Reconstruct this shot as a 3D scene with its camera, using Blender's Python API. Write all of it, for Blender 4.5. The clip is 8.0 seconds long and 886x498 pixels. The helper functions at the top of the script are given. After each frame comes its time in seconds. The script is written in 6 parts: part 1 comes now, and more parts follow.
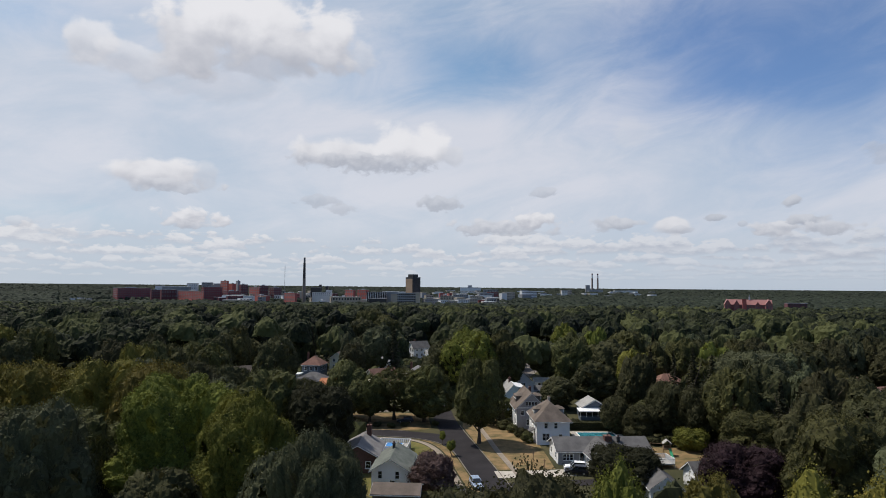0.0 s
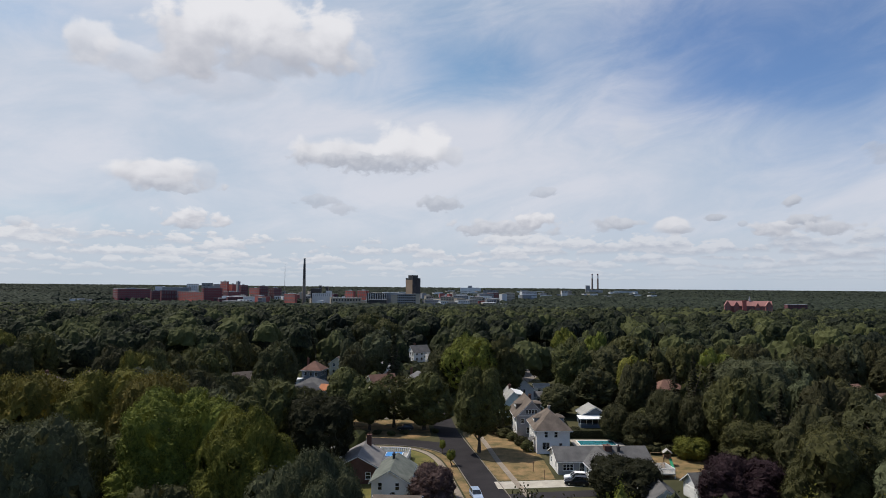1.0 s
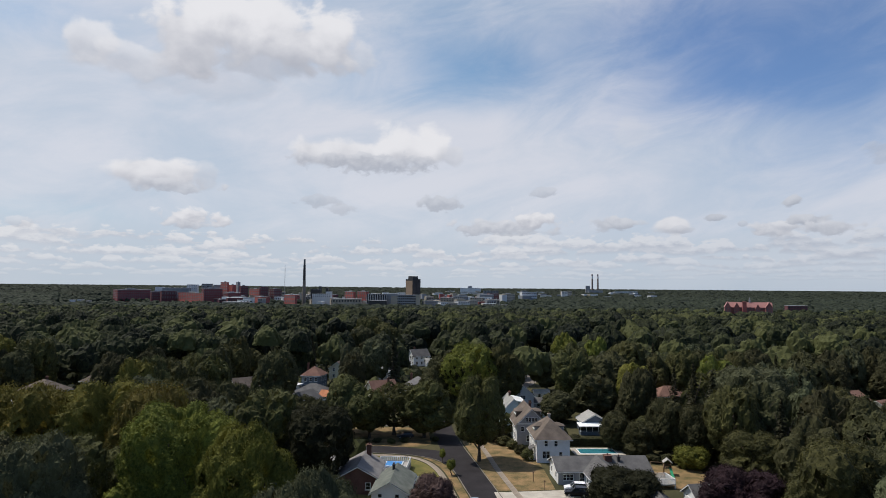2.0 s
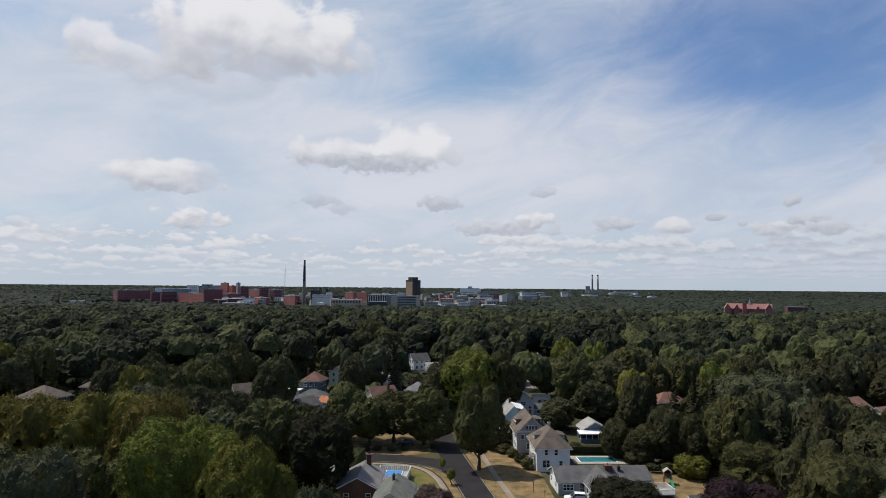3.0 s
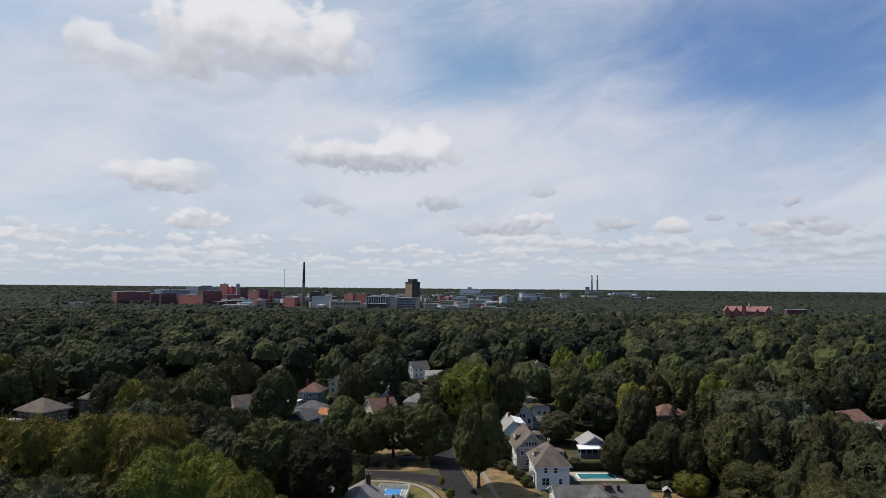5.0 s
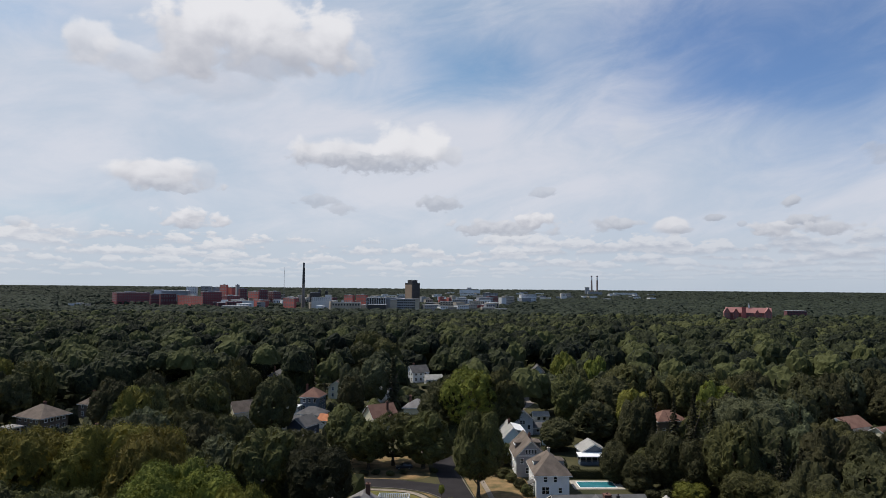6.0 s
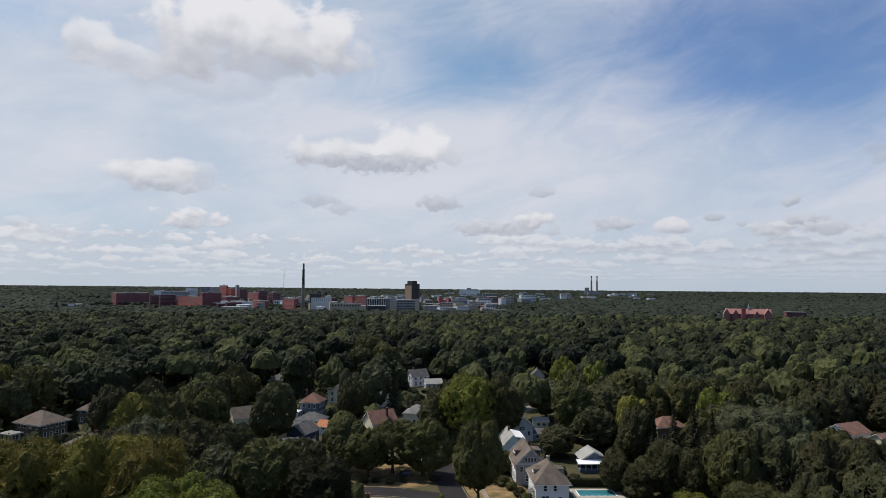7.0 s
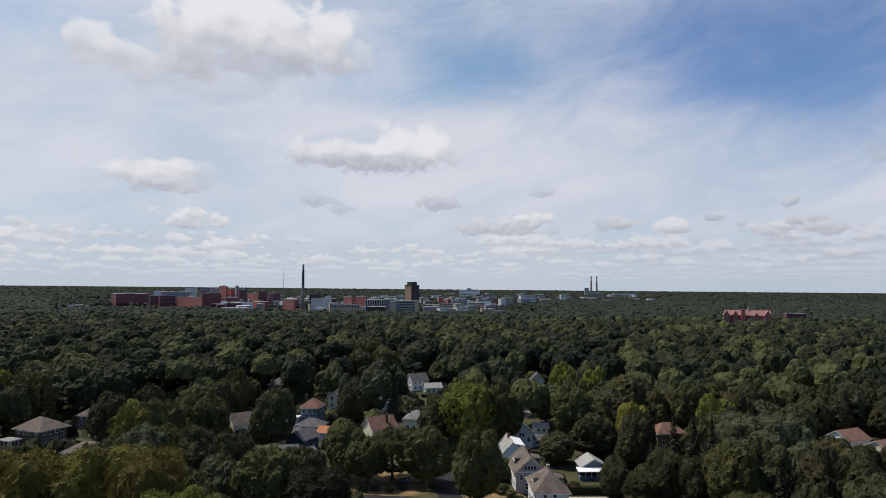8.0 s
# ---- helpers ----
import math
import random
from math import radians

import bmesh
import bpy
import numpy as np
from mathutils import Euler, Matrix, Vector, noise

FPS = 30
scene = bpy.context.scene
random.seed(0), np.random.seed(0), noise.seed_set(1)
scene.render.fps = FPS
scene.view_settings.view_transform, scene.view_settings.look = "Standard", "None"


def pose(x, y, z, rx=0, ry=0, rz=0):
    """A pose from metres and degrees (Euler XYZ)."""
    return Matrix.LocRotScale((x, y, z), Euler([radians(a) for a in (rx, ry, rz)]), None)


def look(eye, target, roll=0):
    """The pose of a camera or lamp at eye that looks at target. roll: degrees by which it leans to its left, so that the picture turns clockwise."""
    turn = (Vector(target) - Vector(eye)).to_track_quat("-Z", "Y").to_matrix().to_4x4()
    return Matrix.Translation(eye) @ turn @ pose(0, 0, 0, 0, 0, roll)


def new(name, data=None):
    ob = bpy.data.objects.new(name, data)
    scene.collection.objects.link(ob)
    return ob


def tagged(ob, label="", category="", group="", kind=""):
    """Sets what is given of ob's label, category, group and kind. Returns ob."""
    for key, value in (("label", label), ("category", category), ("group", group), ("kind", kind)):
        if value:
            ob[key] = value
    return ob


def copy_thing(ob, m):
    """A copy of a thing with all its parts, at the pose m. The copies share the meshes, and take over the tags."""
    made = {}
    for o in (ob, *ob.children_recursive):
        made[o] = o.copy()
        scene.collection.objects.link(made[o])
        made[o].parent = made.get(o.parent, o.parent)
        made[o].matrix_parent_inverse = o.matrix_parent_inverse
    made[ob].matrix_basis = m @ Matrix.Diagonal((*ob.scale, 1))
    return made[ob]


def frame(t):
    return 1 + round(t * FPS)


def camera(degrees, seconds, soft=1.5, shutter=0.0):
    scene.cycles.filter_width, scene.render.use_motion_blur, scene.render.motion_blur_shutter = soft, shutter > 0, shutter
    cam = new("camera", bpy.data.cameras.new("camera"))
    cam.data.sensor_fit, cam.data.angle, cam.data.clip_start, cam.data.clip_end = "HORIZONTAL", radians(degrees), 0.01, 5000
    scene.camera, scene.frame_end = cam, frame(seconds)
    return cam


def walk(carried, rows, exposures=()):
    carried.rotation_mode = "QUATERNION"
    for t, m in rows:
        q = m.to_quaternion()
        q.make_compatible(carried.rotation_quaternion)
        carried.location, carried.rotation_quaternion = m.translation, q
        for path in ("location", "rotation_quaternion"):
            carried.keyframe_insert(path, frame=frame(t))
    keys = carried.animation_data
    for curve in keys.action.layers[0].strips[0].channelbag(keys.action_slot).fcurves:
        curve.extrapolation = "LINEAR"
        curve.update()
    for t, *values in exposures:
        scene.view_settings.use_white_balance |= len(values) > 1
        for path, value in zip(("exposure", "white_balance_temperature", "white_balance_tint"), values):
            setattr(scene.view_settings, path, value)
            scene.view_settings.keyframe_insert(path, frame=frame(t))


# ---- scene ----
cam = camera(71, 8.0, 0.85)
UP, LEAN = math.tan(radians(3.41)), 0.44


def step(t):
    """The craft climbs straight up at two metres a second."""
    turn = float(np.interp(t, [0, 3, 8], [0.0, -0.0002, 0.0016]))
    eye = Vector((0, 0, 36 + 2 * t))
    return t, look(eye, eye + Vector((math.sin(turn), math.cos(turn), UP)), LEAN)


walk(cam, [step(t) for t in (0, 1, 2, 3, 4, 5, 6, 7, 8)], [(0, -0.10), (8, -0.10)])

# ---------------------------------------------------------------- sky and sun
SUN_TO = Vector((-0.45, 0.23, 0.86)).normalized()
SUN_EL, SUN_AZ = math.asin(SUN_TO.z), math.atan2(SUN_TO.x, SUN_TO.y)
sun = new("sun", bpy.data.lights.new("sun", "SUN"))
sun.data.energy, sun.data.angle, sun.data.color = 4.3, radians(0.5), (1.0, 0.93, 0.82)
sun.matrix_world = look(SUN_TO * 100, (0, 0, 0))


class Nodes:
    """Short hand for building a node tree."""

    def __init__(self, tree):
        self.t = tree
        tree.nodes.clear()

    def add(self, kind, **kw):
        n = self.t.nodes.new(kind)
        for k, v in kw.items():
            setattr(n, k, v)
        return n

    def put(self, sock, v):
        if isinstance(v, bpy.types.NodeSocket):
            self.t.links.new(v, sock)
        elif v is not None:
            sock.default_value = v

    def m(self, op, a, b=None, c=None, clamp=False):
        n = self.add("ShaderNodeMath", operation=op, use_clamp=clamp)
        for s, v in zip(n.inputs, (a, b, c)):
            self.put(s, v)
        return n.outputs[0]

    def ramp(self, v, lo, hi, a=0.0, b=1.0):
        n = self.add("ShaderNodeMapRange", interpolation_type="SMOOTHSTEP")
        for s, w in zip(n.inputs, (v, lo, hi, a, b)):
            self.put(s, w)
        return n.outputs[0]

    def mix(self, f, a, b):
        n = self.add("ShaderNodeMix", data_type="RGBA")
        self.put(n.inputs[0], f)
        self.put(n.inputs[6], a if not isinstance(a, tuple) else (*a[:3], 1))
        self.put(n.inputs[7], b if not isinstance(b, tuple) else (*b[:3], 1))
        return n.outputs[2]

    def noise(self, vec, scale, detail=4, rough=0.55, warp=0.0):
        n = self.add("ShaderNodeTexNoise")
        self.put(n.inputs["Vector"], vec)
        for k, v in (("Scale", scale), ("Detail", detail), ("Roughness", rough), ("Distortion", warp)):
            n.inputs[k].default_value = v
        return n.outputs[0]

    def xyz(self, x, y, z=0.0):
        n = self.add("ShaderNodeCombineXYZ")
        for s, v in zip(n.inputs, (x, y, z)):
            self.put(s, v)
        return n.outputs[0]


# cumulus heaps: azimuth, elevation, half width, half height (radians), strength, greyness
HEAPS = [
    (-0.380, 0.3000, 0.1206, 0.0300, 0.20, 0.00), (-0.535, 0.3280, 0.0400, 0.0320, 0.70, 0.05), (-0.480, 0.3140, 0.0500, 0.0250, 0.60, 0.08),
    (-0.392, 0.3600, 0.0600, 0.0520, 0.95, 0.00), (-0.312, 0.3856, 0.1311, 0.0570, 1.00, 0.02), (-0.221, 0.3711, 0.0855, 0.0513, 1.00, 0.03),
    (-0.346, 0.4005, 0.0935, 0.0374, 0.95, 0.00), (-0.135, 0.3564, 0.0256, 0.0245, 0.50, 0.10), (-0.285, 0.3350, 0.1000, 0.0225, 0.55, 0.25),
    (-0.169, 0.2079, 0.0677, 0.0279, 0.90, 0.10), (-0.046, 0.2239, 0.0690, 0.0317, 0.95, 0.03), (-0.114, 0.1940, 0.1098, 0.0159, 0.75, 0.50),
    (0.014, 0.2095, 0.0230, 0.0195, 0.60, 0.35), (-0.438, 0.1601, 0.0603, 0.0244, 0.90, 0.05), (-0.418, 0.1452, 0.0588, 0.0107, 0.70, 0.50),
    (-0.368, 0.1621, 0.0177, 0.0184, 0.40, 0.30), (-0.390, 0.0976, 0.0494, 0.0134, 0.90, 0.08), (-0.389, 0.0884, 0.0397, 0.0059, 0.60, 0.50),
    (-0.597, 0.0819, 0.0222, 0.0075, 0.50, 0.20), (-0.198, 0.1334, 0.0399, 0.0089, 0.55, 0.85), (-0.163, 0.1212, 0.0250, 0.0089, 0.50, 0.85),
    (-0.006, 0.1330, 0.0366, 0.0127, 0.70, 0.75), (0.096, 0.0953, 0.0895, 0.0118, 0.85, 0.50), (0.146, 0.1059, 0.0400, 0.0153, 0.90, 0.12),
    (0.051, 0.0934, 0.0499, 0.0082, 0.70, 0.55), (0.110, 0.0862, 0.0803, 0.0054, 0.50, 0.80), (0.268, 0.0989, 0.0420, 0.0114, 0.80, 0.60),
    (0.357, 0.0968, 0.0270, 0.0170, 0.95, 0.20), (0.363, 0.0864, 0.0284, 0.0059, 0.60, 0.70), (0.413, 0.1051, 0.0152, 0.0050, 0.80, 0.85),
    (0.516, 0.1228, 0.0124, 0.0071, 0.80, 0.75), (0.450, 0.0938, 0.0066, 0.0041, 0.60, 0.80), (0.495, 0.0857, 0.0333, 0.0112, 0.85, 0.40),
    (0.533, 0.0967, 0.0267, 0.0078, 0.85, 0.70), (0.563, 0.0845, 0.0351, 0.0092, 0.85, 0.60), (0.166, 0.1504, 0.0213, 0.0089, 0.55, 0.80),
    (0.299, 0.2365, 0.0374, 0.0185, 0.30, 0.50), (0.619, 0.1809, 0.0181, 0.0131, 0.35, 0.60),
]


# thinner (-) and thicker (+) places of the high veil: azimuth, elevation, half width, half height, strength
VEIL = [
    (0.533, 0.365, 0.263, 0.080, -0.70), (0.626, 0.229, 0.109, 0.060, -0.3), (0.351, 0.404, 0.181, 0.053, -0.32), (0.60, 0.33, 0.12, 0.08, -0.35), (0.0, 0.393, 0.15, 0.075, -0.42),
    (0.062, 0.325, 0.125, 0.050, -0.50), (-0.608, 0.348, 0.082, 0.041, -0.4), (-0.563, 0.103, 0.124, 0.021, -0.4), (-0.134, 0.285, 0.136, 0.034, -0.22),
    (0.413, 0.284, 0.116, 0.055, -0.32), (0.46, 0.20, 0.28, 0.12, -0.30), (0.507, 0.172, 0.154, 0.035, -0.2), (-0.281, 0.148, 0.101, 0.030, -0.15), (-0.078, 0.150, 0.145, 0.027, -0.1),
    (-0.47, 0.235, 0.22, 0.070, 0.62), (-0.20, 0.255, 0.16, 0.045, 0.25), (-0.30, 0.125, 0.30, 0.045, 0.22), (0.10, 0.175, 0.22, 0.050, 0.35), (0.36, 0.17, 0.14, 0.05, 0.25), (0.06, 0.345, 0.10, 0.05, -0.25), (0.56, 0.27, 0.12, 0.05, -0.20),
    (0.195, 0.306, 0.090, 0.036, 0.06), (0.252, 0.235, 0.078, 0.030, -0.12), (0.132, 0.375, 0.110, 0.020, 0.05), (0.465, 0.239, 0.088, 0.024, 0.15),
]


# rows of low heaps: base, height (radians), how many to the radian, how closed
ROWS = [(0.011, 0.006, 26.0, 1.0), (0.016, 0.008, 23.0, 1.0), (0.022, 0.010, 20.0, 1.0), (0.029, 0.013, 18.0, 1.0), (0.037, 0.017, 15.0, 1.0), (0.046, 0.021, 13.0, 0.95), (0.056, 0.024, 12.0, 0.9), (0.066, 0.020, 12.0, 0.45)]


def sky_world():
    w = bpy.data.worlds.new("sky")
    w.use_nodes = True
    k = Nodes(w.node_tree)
    way = k.add("ShaderNodeTexCoord").outputs["Generated"]
    cut = k.add("ShaderNodeSeparateXYZ")
    k.put(cut.inputs[0], way)
    x, y, z = cut.outputs
    az, el = k.m("ARCTAN2", x, y), k.m("ARCSINE", z)
    clear = k.add("ShaderNodeTexSky", sky_type="NISHITA", sun_disc=False, sun_elevation=SUN_EL,
                  sun_rotation=SUN_AZ, altitude=200, air_density=1.0, dust_density=1.2, ozone_density=2.0)
    blue = k.add("ShaderNodeMix", data_type="RGBA", blend_type="MULTIPLY")
    blue.inputs[0].default_value = 1.0
    k.put(blue.inputs[6], clear.outputs[0])
    k.put(blue.inputs[7], k.mix(k.ramp(az, 0.02, 0.42), (0.086, 0.114, 0.121), (0.082, 0.100, 0.124)))
    # high thin veil, in streaks
    flat = k.xyz(az, k.m("MULTIPLY_ADD", az, -0.40, k.m("MULTIPLY", el, 2.3)), 0.3)
    streak = k.noise(flat, 5.5, 10, 0.62, 0.6)
    soft = k.noise(k.xyz(az, k.m("MULTIPLY", el, 1.6), 7.0), 3.0, 5, 0.55)
    veil = k.m("ADD", k.m("MULTIPLY_ADD", streak, 0.95, -0.475), k.m("MULTIPLY_ADD", soft, 0.5, 0.52))
    veil = k.m("ADD", veil, k.ramp(el, 0.62, 0.45, -0.35, 0.0))
    veil = k.m("ADD", veil, k.ramp(el, 0.30, 0.20, 0.0, 0.22))
    # clear away from the sun
    veil = k.m("ADD", veil, k.ramp(k.m("MULTIPLY_ADD", x, -0.4, y), 0.25, -0.35, 0.0, -0.95))
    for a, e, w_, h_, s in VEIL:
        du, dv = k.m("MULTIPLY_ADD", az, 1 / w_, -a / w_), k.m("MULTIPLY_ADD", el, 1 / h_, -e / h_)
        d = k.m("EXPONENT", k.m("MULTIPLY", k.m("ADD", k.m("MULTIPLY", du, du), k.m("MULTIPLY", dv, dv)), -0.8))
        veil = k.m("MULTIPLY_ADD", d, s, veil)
    veil = k.ramp(veil, -0.50, 1.0, 0.02, 0.92)
    body = k.m("ADD", k.m("MULTIPLY", streak, 0.6), k.m("MULTIPLY", k.noise(flat, 2.2, 6, 0.6, 0.4), 0.8))
    col = k.mix(veil, blue.outputs[2], k.mix(k.ramp(body, 0.50, 0.92), (0.550, 0.625, 0.738), (0.735, 0.745, 0.815)))
    col = k.mix(k.ramp(el, 0.095, 0.05, 0.0, 0.6), col, (0.54, 0.61, 0.70))
    # low rows of flat-based heaps, one behind another, paler and smaller towards the horizon
    curl = k.noise(k.xyz(k.m("MULTIPLY", az, 60.0), k.m("MULTIPLY", el, 150.0), 4.0), 1.0, 5, 0.55)
    for base, high, freq, dense in ROWS:
        along = k.xyz(k.m("MULTIPLY", az, freq), base * 900.0, 0.0)
        slow = k.noise(k.xyz(k.m("MULTIPLY", az, freq * 0.45), base * 700.0, 3.0), 1.0, 2, 0.5)
        foot = k.m("MULTIPLY_ADD", slow, high * 2.0, base - high * 1.0)
        heap = k.ramp(k.noise(along, 1.0, 3, 0.55), 0.60 - 0.26 * dense, 0.80 - 0.17 * dense)
        top = k.m("MULTIPLY_ADD", heap, high, k.m("ADD", foot, k.m("MULTIPLY_ADD", curl, high * 1.3, -high * 0.42)))
        up = k.m("SUBTRACT", k.m("MULTIPLY_ADD", curl, high * 0.5, k.m("ADD", el, -high * 0.25)), foot)
        body = k.m("MULTIPLY", k.ramp(k.m("SUBTRACT", top, el), 0.0, high * 0.30), k.ramp(up, 0.0, high * 0.40))
        body = k.m("MULTIPLY", body, k.ramp(heap, 0.0, 0.25))
        clear_ = min(0.92, 0.30 + base * 14)
        white = k.mix(k.ramp(az, -0.2, 0.6), (0.775, 0.785, 0.82), (0.66, 0.69, 0.755))
        grey = k.mix(k.ramp(az, -0.2, 0.6), (0.52, 0.56, 0.645), (0.42, 0.465, 0.56))
        tone = k.mix(k.ramp(k.m("ADD", k.m("SUBTRACT", el, foot), k.m("MULTIPLY_ADD", curl, high * 1.2, -high * 0.6)), 0.0, high * 0.75), grey, white)
        col = k.mix(k.m("MULTIPLY", body, clear_), col, tone)
    col = k.mix(k.ramp(el, 0.045, -0.005, 0.0, 0.55), col, k.mix(k.ramp(az, -0.1, 0.6), (0.53, 0.60, 0.68), (0.45, 0.53, 0.63)))
    # the larger heaps
    def billow(scale, dx, dy):
        place = k.xyz(k.m("ADD", az, dx), k.m("MULTIPLY_ADD", el, 1.35, dy), 1.0)
        return k.noise(place, scale, 8, 0.48, 0.2)

    sets = {}
    for big, sc, dx, dy in ((True, 15.0, -0.012, 0.024), (False, 42.0, -0.004, 0.009)):
        one, two = billow(sc, 0.0, 0.0), billow(sc, dx, dy)
        sets[big] = (k.m("MULTIPLY_ADD", one, 2.6, -1.3), k.m("MULTIPLY", k.m("SUBTRACT", one, two), 2.2))
    for a, e, w_, h_, s, g in HEAPS:
        puff, relief = sets[h_ > 0.0165]
        du, dv = k.m("MULTIPLY_ADD", az, 1 / w_, -a / w_), k.m("MULTIPLY_ADD", el, 1 / h_, -e / h_)
        d = k.m("SQRT", k.m("ADD", k.m("MULTIPLY", du, du), k.m("MULTIPLY", dv, dv)))
        body = k.m("SUBTRACT", puff, d)
        mask = k.m("MULTIPLY", k.ramp(body, -1.12, -0.66), min(1.0, s + 0.1 if s > 0.6 else s))
        if e > 0.28 and w_ > 0.06:
            rise = k.m("MULTIPLY_ADD", el, 1 / 0.045, -0.366 / 0.045)
        elif 0.17 < e < 0.28:
            rise = k.m("MULTIPLY_ADD", el, 1 / 0.030, -0.205 / 0.030)
        else:
            rise = k.m("MULTIPLY", dv, 0.7)
        shade = k.ramp(k.m("ADD", rise, relief), -1.1, 0.9)
        lit = k.mix(shade, (0.49, 0.51, 0.58), (0.85, 0.85, 0.885))
        lit = k.mix(g * 0.9, lit, k.mix(shade, (0.35, 0.39, 0.47), (0.50, 0.54, 0.62)))
        col = k.mix(mask, col, lit)
    col = k.mix(k.ramp(el, -0.005, -0.04), col, (0.05, 0.055, 0.035))
    bg = k.add("ShaderNodeBackground")
    k.put(bg.inputs[0], col)
    bg.inputs[1].default_value = 1.0
    k.put(k.add("ShaderNodeOutputWorld").inputs[0], bg.outputs[0])
    scene.world = w


sky_world()


# ---------------------------------------------------------------- materials
def surface(name, a, b, rough=0.8, scale=1.0, fine=12.0, bump=0.2, metal=0.0, spread=0.5, stripes=0.0, stripe_axis=2, dark=0.75):
    """Two tones mixed by a coarse and a fine noise, with fine relief; stripes: the pitch of boards or courses in metres."""
    m = bpy.data.materials.new(name)
    m.use_nodes = True
    k = Nodes(m.node_tree)
    where = k.add("ShaderNodeTexCoord").outputs["Object"]
    coarse, grain = k.noise(where, scale, 4), k.noise(where, fine, 3)
    f = k.m("ADD", k.m("MULTIPLY_ADD", coarse, 2.2, -0.6 - spread * 0.2), k.m("MULTIPLY_ADD", grain, 0.8, -0.4), clamp=True)
    col = k.mix(f, a, b)
    height = grain
    if stripes:
        cut = k.add("ShaderNodeSeparateXYZ")
        k.put(cut.inputs[0], where)
        saw = k.m("FRACT", k.m("DIVIDE", cut.outputs[stripe_axis], stripes))
        joint = k.ramp(saw, 0.0, 0.16)
        col = k.mix(k.m("MULTIPLY_ADD", joint, 1 - dark, dark), tuple(c * 0.55 for c in a), col)
        height = k.m("ADD", k.m("MULTIPLY", grain, 0.3), saw)
    own = k.add("ShaderNodeObjectInfo").outputs["Random"]
    hue = k.add("ShaderNodeHueSaturation")
    k.put(hue.inputs["Value"], k.m("MULTIPLY_ADD", own, 0.16, 0.92))
    k.put(hue.inputs["Color"], col)
    bs = k.add("ShaderNodeBsdfPrincipled")
    k.put(bs.inputs["Base Color"], hue.outputs[0])
    k.put(bs.inputs["Roughness"], k.m("MULTIPLY_ADD", grain, 0.2, rough - 0.1))
    bs.inputs["Metallic"].default_value = metal
    if rough > 0.86:
        bs.inputs["Specular IOR Level"].default_value = 0.15
    if bump:
        bm_ = k.add("ShaderNodeBump")
        bm_.inputs["Strength"].default_value, bm_.inputs["Distance"].default_value = bump, 0.03
        k.put(bm_.inputs["Height"], height)
        k.put(bs.inputs["Normal"], bm_.outputs[0])
    k.put(k.add("ShaderNodeOutputMaterial").inputs[0], bs.outputs[0])
    return m


def leaf(name, a, b, warm=None, through_light=0.22):
    """Foliage: tone by tree and by single clump, a little light passes through."""
    m = bpy.data.materials.new(name)
    m.use_nodes = True
    k = Nodes(m.node_tree)
    own = k.add("ShaderNodeObjectInfo").outputs["Random"]
    each = k.add("ShaderNodeNewGeometry").outputs["Random Per Island"]
    tint = k.add("ShaderNodeAttribute", attribute_name="tint").outputs["Fac"]
    where = k.add("ShaderNodeTexCoord").outputs["Object"]
    patch = k.noise(where, 0.35, 2)
    f = k.m("ADD", k.m("MULTIPLY", tint, 0.55), k.m("ADD", k.m("MULTIPLY_ADD", each, 0.6, -0.3), k.m("MULTIPLY_ADD", patch, 0.9, -0.2)), clamp=True)
    col = k.mix(f, a, b)
    if warm:
        col = k.mix(k.ramp(k.m("ADD", tint, k.m("MULTIPLY", each, 0.25)), 0.92, 1.15, 0.0, 0.8), col, warm)
    hue = k.add("ShaderNodeHueSaturation")
    k.put(hue.inputs["Hue"], k.m("MULTIPLY_ADD", own, 0.03, 0.485))
    k.put(hue.inputs["Value"], k.m("MULTIPLY_ADD", own, 0.24, 0.57))
    k.put(hue.inputs["Color"], col)
    bs = k.add("ShaderNodeBsdfPrincipled")
    k.put(bs.inputs["Base Color"], hue.outputs[0])
    bs.inputs["Roughness"].default_value = 0.75
    bs.inputs["Specular IOR Level"].default_value = 0.12
    thin = k.add("ShaderNodeBsdfTranslucent")
    k.put(thin.inputs[0], hue.outputs[0])
    both = k.add("ShaderNodeMixShader")
    both.inputs[0].default_value = through_light
    k.put(both.inputs[1], bs.outputs[0])
    k.put(both.inputs[2], thin.outputs[0])
    k.put(k.add("ShaderNodeOutputMaterial").inputs[0], both.outputs[0])
    return m


def glass_like(name, colour, rough=0.04, clear=0.6):
    m = bpy.data.materials.new(name)
    m.use_nodes = True
    bs = m.node_tree.nodes["Principled BSDF"]
    bs.inputs["Base Color"].default_value = (*colour, 1)
    bs.inputs["Roughness"].default_value = rough
    bs.inputs["Transmission Weight"].default_value = clear
    bs.inputs["IOR"].default_value = 1.45
    return m


GREEN = leaf("leaf_green", (0.043, 0.046, 0.020), (0.139, 0.137, 0.047))
DARK = leaf("leaf_dark", (0.039, 0.041, 0.021), (0.098, 0.096, 0.041))
DEEP = leaf("leaf_deep", (0.019, 0.021, 0.011), (0.044, 0.044, 0.020))
BRIGHT = leaf("leaf_bright", (0.082, 0.100, 0.022), (0.258, 0.270, 0.051))
OLIVE = leaf("leaf_olive", (0.100, 0.095, 0.023), (0.238, 0.210, 0.045), (0.28, 0.21, 0.044))
BLUISH = leaf("leaf_bluish", (0.060, 0.068, 0.038), (0.142, 0.152, 0.080))
PURPLE = leaf("leaf_purple", (0.024, 0.013, 0.016), (0.066, 0.036, 0.042), None, 0.15)
PLUM = leaf("leaf_plum", (0.090, 0.060, 0.055), (0.20, 0.140, 0.125), None, 0.2)
